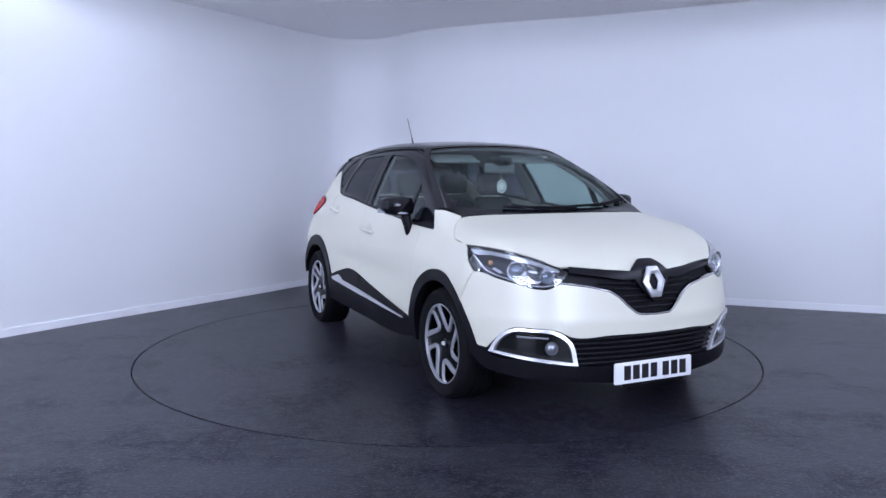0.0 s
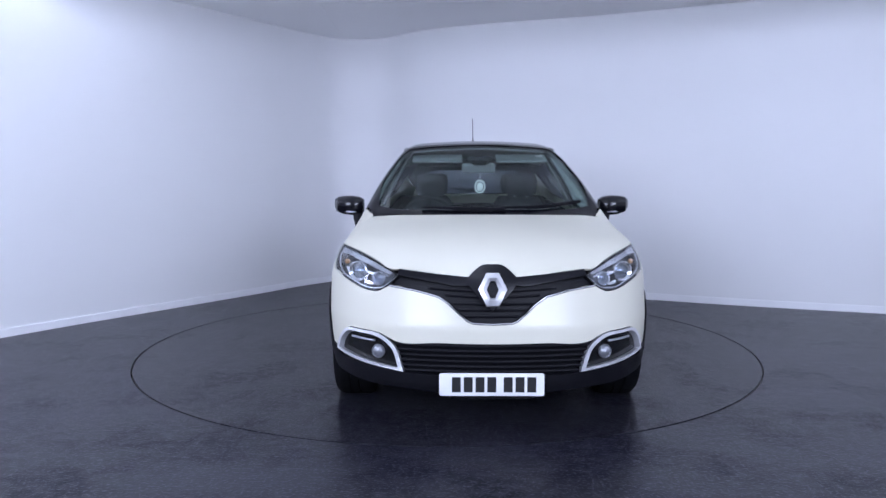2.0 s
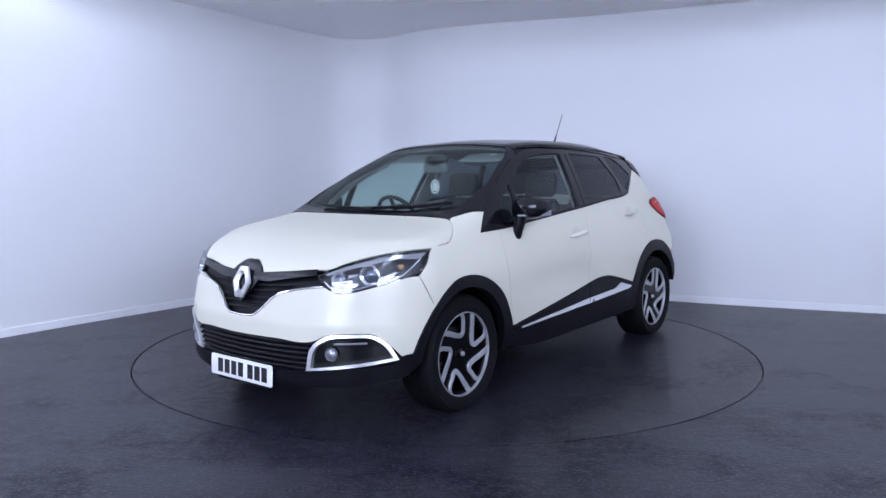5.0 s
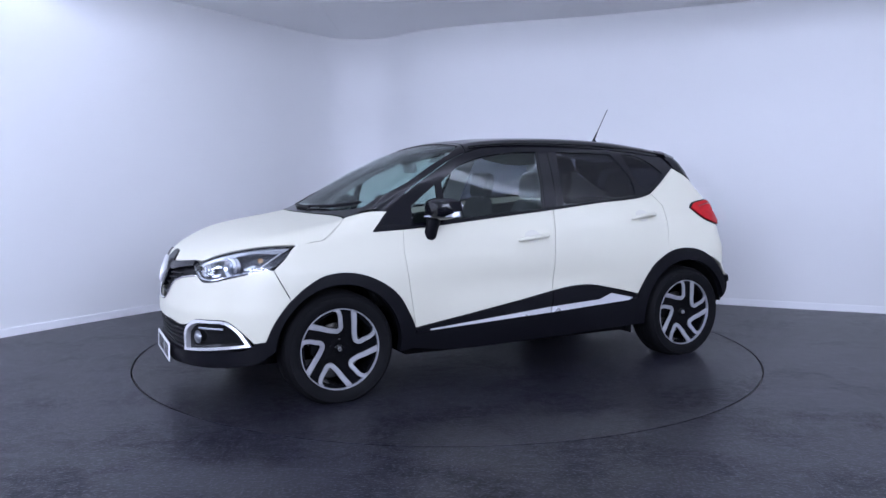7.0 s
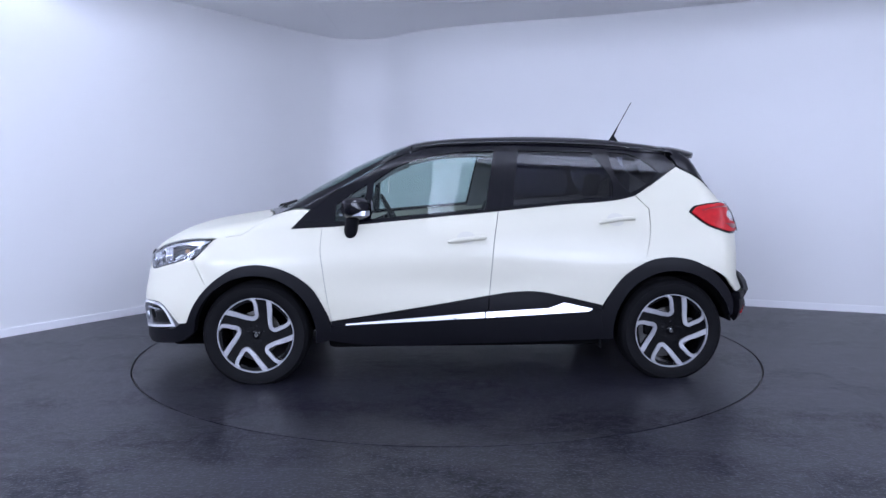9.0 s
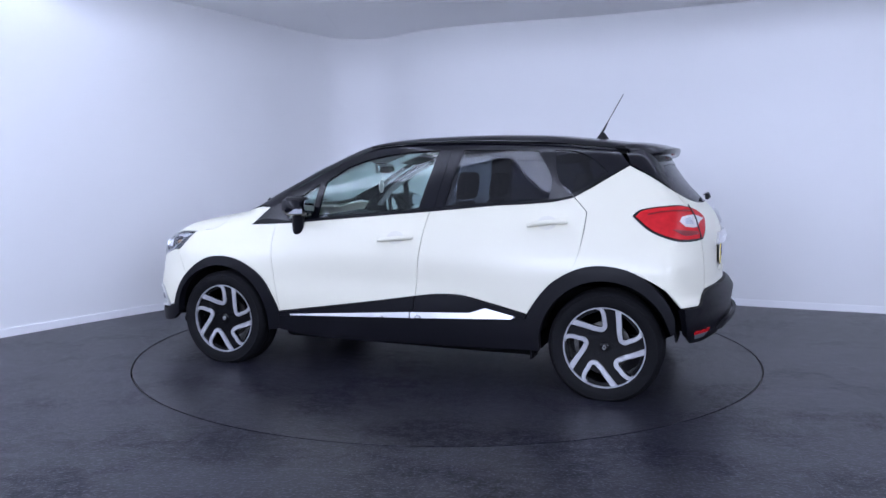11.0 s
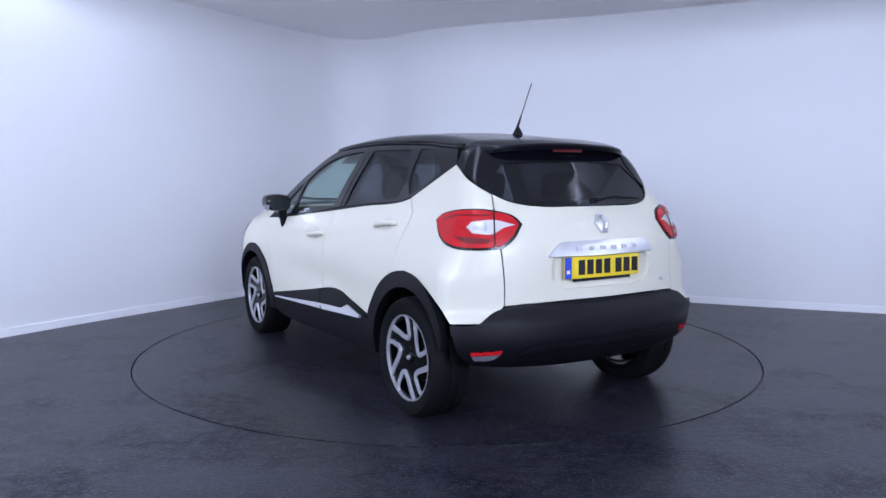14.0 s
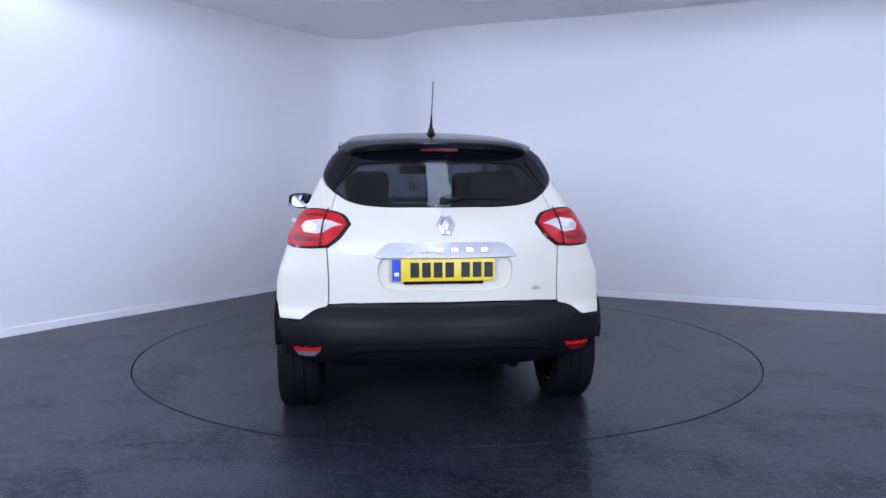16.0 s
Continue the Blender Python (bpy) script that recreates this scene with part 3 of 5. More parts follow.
def build_side(s):
    """One flank: fender, doors, quarter, black window frame, panes, cladding."""
    fender = panel("front_fender", "side", DOOR_FRONT + ARCH_F[:3:-1] + FENDER_EDGE[:3] + GAP_EDGE + COWL_EDGE + [(-0.333, 1.077), (-0.223, 0.967)], IVORY, car, side=s, gap=0.0008)
    door = panel("front_door", "side", DOOR_FRONT + [(-0.689, 0.426), (-0.933, 0.463), (-1.214, 0.507)] + B_GAP + BELT_F, IVORY, car, side=s)
    back = panel("rear_door", "side", B_GAP[::-1] + [(-1.602, 0.566), (-1.744, 0.567), (-1.921, 0.534), (-2.160, 0.478)] + ARCH_R[1:3]
                 + [(-2.419, 0.739), (-2.442, 0.801), (-2.475, 0.974), (-2.48, 1.079), (-2.399, 1.163)] + BELT_R[::-1], IVORY, car, side=s)
    panel("quarter_panel", "rear", [(74.2, 1.163), (69.3, 1.079), (71.0, 0.974), (74.4, 0.801), (76.1, 0.739), (70.8, 0.767), (64.5, 0.776), (56.9, 0.741), (49.7, 0.655), (45.5, 0.557),
                                    (36.8, 0.559), (32.4, 0.638), (32.3, 0.703), (33.3, 0.927), (35.9, 1.190), (41.7, 1.245), (49.9, 1.347), (65.1, 1.228)], IVORY, car, side=s)
    frame_ob = panel("window_frame", "side", [(-0.223, 0.967), (-0.516, 0.982), (-0.865, 1.013), (-1.218, 1.045), (-1.511, 1.071)] + BELT_R + [(-2.399, 1.163), (-2.509, 1.23), (-2.704, 1.351), (-2.60, 1.452)]
                     + R_EDGE[::-1] + A_EDGE[::-1], BLACK, car, "gloss black window frame and pillars", side=s, thick=0.02, holes=(FRONT_WIN, QUARTERLIGHT, REAR_WIN, QUARTER_WIN))
    for nm, line, mat in (("front_window", FRONT_WIN, CLEAR), ("quarterlight", QUARTERLIGHT, CLEAR), ("rear_window", REAR_WIN, PRIVACY), ("quarter_window", QUARTER_WIN, PRIVACY)):
        ob = panel(nm, "side", line, mat, frame_ob, "tinted privacy glass" if mat is PRIVACY else "clear glass", side=s, offset=-0.004, thick=0.004, gap=-0.006, step=0.05)
        ob.visible_shadow = False
    # black rubber strip under the windows, and the pillar trims
    panel("belt_strip", "side", [(-0.223, 0.962), (-0.516, 0.977), (-0.865, 1.008), (-1.218, 1.040), (-1.511, 1.066), (-1.757, 1.090), (-1.94, 1.107), (-2.161, 1.121), (-2.31, 1.138), (-2.395, 1.158),
                                 (-2.39, 1.170), (-2.31, 1.152), (-2.161, 1.136), (-1.94, 1.122), (-1.757, 1.105), (-1.511, 1.081), (-1.218, 1.055), (-0.865, 1.023), (-0.516, 0.992), (-0.24, 0.976)], PLASTIC, frame_ob, side=s, offset=0.004, thick=0.008, gap=0)
    panel("pillar_cover", "side", [(-1.445, 1.079), (-1.512, 1.449), (-1.585, 1.449), (-1.535, 1.085)], SATINBLACK, frame_ob, side=s, offset=0.003, thick=0.006, gap=0)
    panel("pillar_cover", "side", [(-1.545, 1.086), (-1.593, 1.449), (-1.652, 1.449), (-1.592, 1.094)], SATINBLACK, frame_ob, side=s, offset=0.003, thick=0.006, gap=0)
    # cladding
    inner = arc(0, 0.31, 0.372, 188, 4)
    panel("arch_cladding", "side", ARCH_F + [(-0.452, 0.272), *inner, (0.40, 0.335)], PLASTIC, car, side=s, offset=0.010, thick=0.05, gap=0)
    inner = arc(-2.61, 0.315, 0.378, 166, -8)
    panel("arch_cladding", "side", ARCH_R[::-1] + [(-2.15, 0.40), (-2.19, 0.262)] + inner[::-1] + [(-2.992, 0.42), (-2.992, 0.50)], PLASTIC, car, side=s, offset=0.009, thick=0.05, gap=0)
    panel("sill", "side", [(-0.455, 0.36), (-0.58, 0.366), (-1.073, 0.402), (-1.43, 0.418), (-2.155, 0.452), (-2.195, 0.262), (-1.43, 0.244), (-0.581, 0.252), (-0.449, 0.272)], PLASTIC, car, side=s, offset=0.008, thick=0.06, gap=0)
    panel("door_trim", "side", [(-0.466, 0.391), (-0.689, 0.424), (-0.933, 0.461), (-1.214, 0.505), (-1.443, 0.543), (-1.432, 0.42), (-1.073, 0.402), (-0.56, 0.366), (-0.47, 0.362)], PLASTIC, door, side=s, offset=0.011, thick=0.02)
    panel("door_trim", "side", [(-1.447, 0.544), (-1.602, 0.564), (-1.744, 0.565), (-1.921, 0.532), (-2.160, 0.476), (-2.150, 0.452), (-1.436, 0.42)], PLASTIC, back, side=s, offset=0.011, thick=0.02)
    panel("chrome_strip", "side", [(-0.556, 0.383), (-1.073, 0.421), (-1.415, 0.447), (-1.416, 0.411), (-0.556, 0.374)], SATIN, door, side=s, offset=0.022, thick=0.016, gap=0, step=0.02, lean=0.3, corner=12)
    panel("chrome_strip", "side", [(-1.422, 0.447), (-1.815, 0.467), (-1.911, 0.502), (-2.094, 0.462), (-2.066, 0.445), (-1.423, 0.411)], SATIN, back, side=s, offset=0.022, thick=0.016, gap=0, step=0.02, lean=0.3, corner=12)
    for owner, x0, z0, x1, z1 in ((door, -1.19, 0.880, -1.425, 0.904), (back, -2.146, 0.988, -2.375, 1.012)):
        handle(owner, x0, z0, x1, z1, s)
    mirror(door, s)
    return fender


def handle(owner, x0, z0, x1, z1, s):
    """A body-coloured pull over a disc whose darker colour paints a shallow dish's shade."""
    xm, zm = x0 * 0.52 + x1 * 0.48, z0 * 0.52 + z1 * 0.48
    dish = [(xm + 0.058 * math.cos(a), zm + 0.012 + 0.040 * math.sin(a)) for a in np.linspace(0, 2 * math.pi, 14, endpoint=False)]
    panel("handle_dish", "side", dish, material("dish_shadow", (0.62, 0.60, 0.53), 0.4, coat=0.4) if "dish_shadow" not in bpy.data.materials else bpy.data.materials["dish_shadow"], owner, side=s, offset=0.0015, thick=0.003, gap=0, step=0.02)
    bm = bmesh.new()
    pts, tap = [], []
    for u in np.linspace(0, 1, 14):
        p, n = on_skin("side", x0 + (x1 - x0) * u, z0 + (z1 - z0) * u, 0.008 + 0.028 * math.sin(math.pi * u) ** 0.5)
        pts.append((p.x, p.y * s, p.z))
        tap.append(0.55 + 0.45 * min(1, 6 * u, 6 * (1 - u)) ** 0.5)
    tube(pts, 0.0145, 10, bm, tap)
    part("door_handle", bm, IVORY, owner)
    p, n = on_skin("side", x0 * 0.12 + x1 * 0.88, z0 * 0.12 + z1 * 0.88, 0.032)
    part("keyhole", flat_plate([(0.006 * math.cos(a), 0.006 * math.sin(a)) for a in np.linspace(0, 6.283, 10, endpoint=False)], 0.002, m=facing((p.x, p.y * s, p.z), (n.x, n.y * s, n.z))), PLASTIC, owner)


def mirror(owner, s):
    """A black door mirror on a stalk, with a lamp strip and a glass."""
    bm = bmesh.new()
    rings = []
    # the cap, lofted outwards from the car
    for y, x0, x1, z0, z1 in ((0.795, -0.56, -0.665, 1.045, 1.135), (0.82, -0.545, -0.695, 1.030, 1.150), (0.87, -0.535, -0.712, 1.025, 1.158), (0.92, -0.540, -0.715, 1.030, 1.157), (0.965, -0.56, -0.712, 1.045, 1.150), (0.988, -0.60, -0.705, 1.070, 1.135)):
        ring = []
        for a in np.linspace(0, 2 * math.pi, 20, endpoint=False):
            c, d = math.cos(a), math.sin(a)
            c, d = abs(c) ** 0.6 * np.sign(c), abs(d) ** 0.6 * np.sign(d)
            ring.append(bm.verts.new(((x0 + x1) / 2 + (x0 - x1) / 2 * c, y * s, (z0 + z1) / 2 + (z1 - z0) / 2 * d)))
        rings.append(ring)
    for a, b in zip(rings, rings[1:]):
        for i in range(20):
            bm.faces.new((a[i], a[(i + 1) % 20], b[(i + 1) % 20], b[i]))
    bm.faces.new(rings[0])
    bm.faces.new(rings[-1])
    cap_ob = part("door_mirror", bm, BLACK, owner, "gloss black door mirror")
    bm = bmesh.new()
    rings = []
    for z, x0, x1, y0, y1 in ((1.045, -0.56, -0.65, 0.80, 0.87), (1.00, -0.555, -0.640, 0.80, 0.862), (0.96, -0.548, -0.632, 0.79, 0.85), (0.915, -0.548, -0.626, 0.785, 0.840), (0.888, -0.562, -0.612, 0.788, 0.826)):
        ring = []
        for a in np.linspace(0, 2 * math.pi, 14, endpoint=False):
            ring.append(bm.verts.new(((x0 + x1) / 2 + (x0 - x1) / 2 * math.cos(a), ((y0 + y1) / 2 + (y1 - y0) / 2 * math.sin(a)) * s, z)))
        rings.append(ring)
    for a, b in zip(rings, rings[1:]):
        for i in range(14):
            bm.faces.new((a[i], a[(i + 1) % 14], b[(i + 1) % 14], b[i]))
    bm.faces.new(rings[0])
    bm.faces.new(rings[-1])
    part("mirror_stalk", bm, PLASTIC, owner)
    bm = bmesh.new()
    rings = []
    for u in np.linspace(0, 1, 9):
        y = 0.86 + 0.132 * math.sin(u * 1.45)
        x = -0.528 - 0.165 * u ** 1.3
        h = 0.015 * (1 - 0.75 * (1 - u))
        z = 1.050 + 0.015 * u
        rings.append([bm.verts.new((x + dx, (y + dy) * s, z + dz)) for dx, dy, dz in ((0.004, 0.004, h), (0.006, 0.006, -h), (-0.02, -0.02, -h), (-0.02, -0.02, h))])
    for a, b in zip(rings, rings[1:]):
        for i in range(4):
            bm.faces.new((a[i], a[(i + 1) % 4], b[(i + 1) % 4], b[i]))
    bm.faces.new(rings[0])
    bm.faces.new(rings[-1])
    part("indicator", bm, LAMPINNER, cap_ob, "clear mirror indicator lens")
    ring = [(0.075 * abs(math.cos(a)) ** 0.6 * np.sign(math.cos(a)), 0.048 * abs(math.sin(a)) ** 0.6 * np.sign(math.sin(a))) for a in np.linspace(0, 6.283, 24, endpoint=False)]
    part("mirror_glass", flat_plate(ring, 0.003, m=facing((-0.716, 0.89 * s, 1.092), (-1, -0.12 * s, 0))), MIRRORGLASS, cap_ob, "silvered mirror glass")


for flank_side in BOTH:
    build_side(flank_side)

# bonnet, windscreen, roof
hood_edge = edge_in_top(GAP_EDGE)
panel("bonnet", "top", [(0.742, 0), (0.742, 0.045), (0.765, 0.098), (0.782, 0.126), *seen_in("top", "front", [(18.9, 0.799), (28.6, 0.813)])] + LAMP_TOP + hood_edge
      + [(-0.074, 0.56), (-0.028, 0.38), (0.004, 0.2), (0.02, 0)], IVORY, car, whole=True, thick=0.015, corner=45)
screen_edge = edge_in_top(A_EDGE)
cowl = edge_in_top(COWL_EDGE)
screen = [(0.008, 0), (-0.008, 0.2), (-0.040, 0.38), (-0.086, 0.56), (-0.10, hood_edge[-1][1] - 0.012), *[(x - 0.006, y - 0.008) for x, y in cowl]] + screen_edge + [(-0.985, 0.42), (-1.0, 0.2), (-1.003, 0)]
glass_in = [(-0.075, 0), (-0.085, 0.2), (-0.122, 0.42), (-0.168, 0.57), (-0.222, 0.655), *[(x, y - 0.04) for x, y in screen_edge[1:4]], (-0.945, screen_edge[4][1] - 0.07), (-0.962, 0.25), (-0.968, 0)]
windscreen = panel("windscreen", "top", screen, SCREEN, car, "clear windscreen glass", whole=True, offset=-0.003, thick=0.005, step=0.06)
windscreen.visible_shadow = False
ring_in = glass_in + [(x, -y) for x, y in glass_in[::-1] if y]
panel("screen_border", "top", screen, BLACK, windscreen, "black windscreen border and cowl", whole=True, offset=0.001, thick=0.003, holes=(ring_in,), step=0.03)
roof_edge = edge_in_top(R_EDGE)
roof = panel("roof", "top", [(-1.006, 0), (-1.003, 0.2), (-0.988, 0.42)] + [(screen_edge[-1][0] - 0.004, screen_edge[-1][1])] + roof_edge + [(-2.70, 0.5), (-2.74, 0.3), (-2.76, 0)], BLACK, car, "gloss black painted roof", whole=True, offset=0.002, thick=0.02, step=0.05)
panel("roof_lining", "top", [(-1.03, 0), (-1.01, 0.48), (-2.5, 0.48), (-2.62, 0.4), (-2.66, 0)], LINING, roof, "pale grey headlining", whole=True, offset=-0.035, thick=0.01, step=0.1)
for flank_side in BOTH:
    pts = [on_skin("top", x, 0.50 * flank_side, 0.004)[0] for x in np.linspace(-1.0, -2.68, 30)]
    part("roof_groove", tube([(p.x, p.y + 0.035 * flank_side, p.z - 0.002 - 0.0125) for p in pts], 0.006, 6), GLOSSBLACK, roof)

# tail: tailgate, glass, black surround, spoiler
RECESS = [(17.9, 0.874), (18.4, 0.862), (18.2, 0.745), (17.4, 0.726), (15.4, 0.716), (5.0, 0.713)]
gate = panel("tailgate", "rear", [(0, 1.125), (15.3, 1.128), (25.6, 1.136), (31.2, 1.158), (35.8, 1.192), (33.2, 0.927), (32.2, 0.703), (32.3, 0.640), (17.5, 0.651), (0, 0.653)], IVORY, car, whole=True, thick=0.03, holes=(RECESS + [(-u, v) for u, v in RECESS[::-1]],))
glass_whole = GLASS_R + [(-u, v) for u, v in GLASS_R[::-1] if u]
surround = panel("tailgate_frame", "rear", [(37.6, 1.205), (41.4, 1.247), (49.6, 1.350), (49.0, 1.42), (40, 1.45), (20, 1.455), (0, 1.455), (-20, 1.455), (-40, 1.45), (-49.0, 1.42), (-49.6, 1.350), (-41.4, 1.247), (-37.6, 1.205), (-31.2, 1.160), (0, 1.127), (31.2, 1.160)],
                 BLACK, gate, "gloss black rear window surround", offset=0.001, holes=([(u * 0.985, 1.13 + (v - 1.13) * 0.985) for u, v in glass_whole],), gap=0.001)
rear_pane = panel("rear_glass", "rear", GLASS_R, PRIVACY, gate, "dark privacy rear glass", whole=True, offset=-0.003, thick=0.004, step=0.05)
rear_pane.visible_shadow = False
bm = bmesh.new()
rows = []
for y in np.linspace(-0.54, 0.54, 41):
    e = abs(y) / 0.54
    tip_x, tip_z = -2.94 + 0.27 * y * y + 0.14 * e ** 9, 1.462 - 0.10 * y * y - 0.035 * e ** 8
    front = on_skin("top", -2.66, y * 0.95, 0.004)[0]
    lip = 0.032 * (1 - 0.9 * e ** 9)
    thin = 1 - 0.85 * e ** 9
    line = [(-2.66, y * 0.95, front.z - 0.002)]
    for u in (0.35, 0.7, 0.92):
        line.append((-2.66 + (tip_x + 2.66) * u, y, front.z + (tip_z - front.z) * u + 0.010 * math.sin(math.pi * u)))
    line += [(tip_x, y, tip_z), (tip_x - 0.004, y, tip_z - 0.3 * lip), (tip_x + 0.002, y, tip_z - lip), (tip_x + 0.05, y, tip_z - lip - 0.004), (-2.865 + 0.23 * y * y + 0.09 * e ** 9, y * 0.97, tip_z - (0.07 - 0.04 * y * y) * thin), (-2.68, y * 0.88, front.z - 0.012 - 0.09 * thin)]
    rows.append([bm.verts.new(q) for q in line])
for a, b in zip(rows, rows[1:]):
    for i in range(len(a)):
        j = (i + 1) % len(a)
        bm.faces.new((a[i], a[j], b[j], b[i]))
bm.faces.new(rows[0])
bm.faces.new(rows[-1])
spoiler = part("spoiler", bm, BLACK, car, "gloss black roof spoiler")
for s in BOTH:
    panel("spoiler_fin", "rear", [(37.9, 1.214), (41.2, 1.248), (46, 1.305), (49.4, 1.353), (49.0, 1.40), (44, 1.425), (37.5, 1.41), (36.0, 1.355), (36.9, 1.29)], BLACK, spoiler, side=s, offset=0.005, thick=0.018, gap=0.001, bow=0.006)
part("brake_light", rbox((0.012, 0.20, 0.016), (-2.902, 0, 1.424), 0.004), DEEPRED, spoiler, "red high-level brake light")
aerial = part("aerial", tube([(-2.44, 0, 1.575), (-2.455, 0, 1.60), (-2.475, 0, 1.64)], 0.009, 10, taper=[1, 0.8, 0.55]), PLASTIC, roof, "black roof aerial")
part("mast", tube([(-2.475, 0, 1.64), (-2.575, 0, 1.823)], 0.0028, 8), PLASTIC, aerial)
bm = bmesh.new()
base = [bm.verts.new((-2.445 + 0.045 * math.cos(a), 0.026 * math.sin(a), 1.532)) for a in np.linspace(0, 6.283, 16, endpoint=False)]
tip = [bm.verts.new((-2.445 + 0.012 * math.cos(a), 0.010 * math.sin(a), 1.578)) for a in np.linspace(0, 6.283, 16, endpoint=False)]
for i in range(16):
    bm.faces.new((base[i], base[(i + 1) % 16], tip[(i + 1) % 16], tip[i]))
bm.faces.new(tip)
bm.faces.new(base)
part("base", bm, PLASTIC, aerial)

# rear bumper
bumper_r = panel("rear_bumper", "rear", [(0, 0.649), (17.5, 0.647), (31.6, 0.636), (34.9, 0.612), (38.8, 0.559), (45.5, 0.553), (44.4, 0.46), (43.0, 0.39), (40, 0.345), (24, 0.322), (0, 0.318)], PLASTIC, car, "textured black plastic rear bumper", whole=True, offset=0.006, thick=0.04, bow=0.004)
panel("bumper_roll", "rear", [(0, 0.648), (17.5, 0.646), (31.6, 0.635), (34.9, 0.611), (38.8, 0.558), (45.3, 0.552), (45.0, 0.505), (38, 0.507), (31, 0.522), (17, 0.528), (0, 0.529)], PLASTIC, bumper_r, whole=True, offset=0.018, thick=0.03, bow=0.024, gap=0.0)
panel("bumper_lip", "rear", [(0, 0.462), (14, 0.460), (24, 0.450), (29, 0.418), (26, 0.418), (22, 0.432), (14, 0.440), (0, 0.442)], PLASTIC, bumper_r, whole=True, offset=0.040, thick=0.02, gap=0, step=0.02)
for flank_side in BOTH:
    panel("reflector", "rear", [(40.6, 0.424), (33.0, 0.430), (33.4, 0.412), (40.6, 0.406)], REDLENS, bumper_r, "red rear reflector", side=flank_side, offset=0.016, thick=0.012, gap=0, step=0.02)
    panel("fog_lens" if flank_side > 0 else "fog_blank", "rear", [(40.4, 0.402), (33.6, 0.408), (35.2, 0.386), (39.8, 0.380)], LAMPINNER if flank_side > 0 else DEEPRED, bumper_r, "clear reversing lens" if flank_side > 0 else "red rear fog lens", side=flank_side, offset=0.014, thick=0.012, gap=0, step=0.02)
    light = panel("tail_light", "rear", TAIL, GLOSSBLACK, car, "red tail light with a clear middle and black surround", side=flank_side, offset=0.004, thick=0.03, gap=-0.001)
    inner = [(42.0 + (u - 42.0) * 0.93, 1.022 + (v - 1.022) * 0.90) for u, v in TAIL]
    white = [(42.4, 1.026), (41.0, 1.052), (35.2, 1.060), (29.4, 1.036), (32.6, 1.022), (35.0, 0.994), (40.8, 0.996)]
    panel("red_lens", "rear", inner, REDLENS, light, "glossy red lens", side=flank_side, offset=0.012, thick=0.012, gap=0, step=0.02, bow=0.006, holes=(white,))
    panel("clear_lens", "rear", white, WHITELENS, light, "clear reversing lens", side=flank_side, offset=0.013, thick=0.01, gap=0.001, step=0.02, bow=0.003)
    panel("bulb_window", "rear", [(40.6, 1.010), (40.4, 1.042), (37.2, 1.046), (37.0, 1.006)], LAMPBOWL, light, "silver bulb reflector", side=flank_side, offset=0.0165, thick=0.004, gap=0, step=0.02)
    panel("lens_rib", "rear", [(49.8, 1.062), (46.0, 1.078), (36.4, 1.082), (36.4, 1.077), (46.0, 1.072), (49.6, 1.057)], DEEPRED, light, side=flank_side, offset=0.0195, thick=0.004, gap=0, step=0.02)
    panel("dark_lens", "rear", [(45.6, 0.98), (36.2, 0.968), (36.0, 0.952), (43, 0.952)], DEEPRED, light, side=flank_side, offset=0.0195, thick=0.004, gap=0, step=0.02)
    panel("seam", "rear", [(35.0, 0.925), (34.7, 0.925), (35.2, 1.11), (35.5, 1.11)], GLOSSBLACK, light, side=flank_side, offset=0.0205, thick=0.006, gap=0, step=0.02)

panel("plate_recess", "rear", [(0, 0.884), (19.2, 0.884), (18.8, 0.74), (17.6, 0.716), (15.4, 0.706), (0, 0.703)], IVORY, gate, whole=True, offset=-0.022, thick=0.006, gap=0)
panel("tow_cover", "front", [(26.8, 0.508), (26.8, 0.548), (30.2, 0.552), (30.6, 0.514)], IVORY, car, side=-1, offset=0.0022, thick=0.004, gap=0, step=0.02)
# tailgate furniture: badge, bar, plate, wiper
diamond = [(0.0, 0.054), (-0.020, 0.054), (-0.047, 0.0), (-0.020, -0.054), (0.0, -0.054), (0.020, -0.054), (0.047, 0), (0.020, 0.054)]


def ring_badge(name, m, scale, parent, mat):
    """A plain diamond ring."""
    bm = bmesh.new()
    n = len(diamond)
    rows = []
    for k, h in ((1.0, 0), (0.97, 0.010), (0.68, 0.018), (0.42, 0.006), (0.40, 0)):
        rows.append([bm.verts.new((x * scale * k, y * scale * (k if k > 0.5 else k * 1.25), h)) for x, y in diamond])
    for a, b in zip(rows, rows[1:] + rows[:1]):
        for i in range(n):
            bm.faces.new((a[i], a[(i + 1) % n], b[(i + 1) % n], b[i]))
    bmesh.ops.transform(bm, matrix=m, verts=bm.verts)
    return part(name, bm, mat, parent, "silver diamond-shaped badge")


p, n = on_skin("rear", 0, 1.037, 0.0)
ring_badge("badge", facing(p, n), 1.0, gate, SATIN)
bar = panel("chrome_bar", "rear", [(0, 0.952), (15.5, 0.949), (17.2, 0.938), (20.0, 0.884), (19.4, 0.879), (0, 0.876)], SATIN, gate, "satin silver tailgate bar", whole=True, offset=0.016, thick=0.02, gap=0, step=0.02, bow=0.006, lean=0.35, corner=12)
for i in range(6):
    p, n = on_skin("rear", 10.6 - i * 4.24, 0.914, 0.024)
    part("lettering", rbox((0.034, 0.020, 0.006), (0, 0, 0), 0.001, 1, facing(p, n)), SATIN, bar, "plain raised silver bar")
for dy in (0.0, 0.026):
    p, n = on_skin("rear", -25.3 - dy * 45, 0.712, 0.001)
    part("lettering", rbox((0.020, 0.018, 0.003), (0, 0, 0), 0.001, 1, facing(p, n)), SATIN, gate, "plain small silver bar")


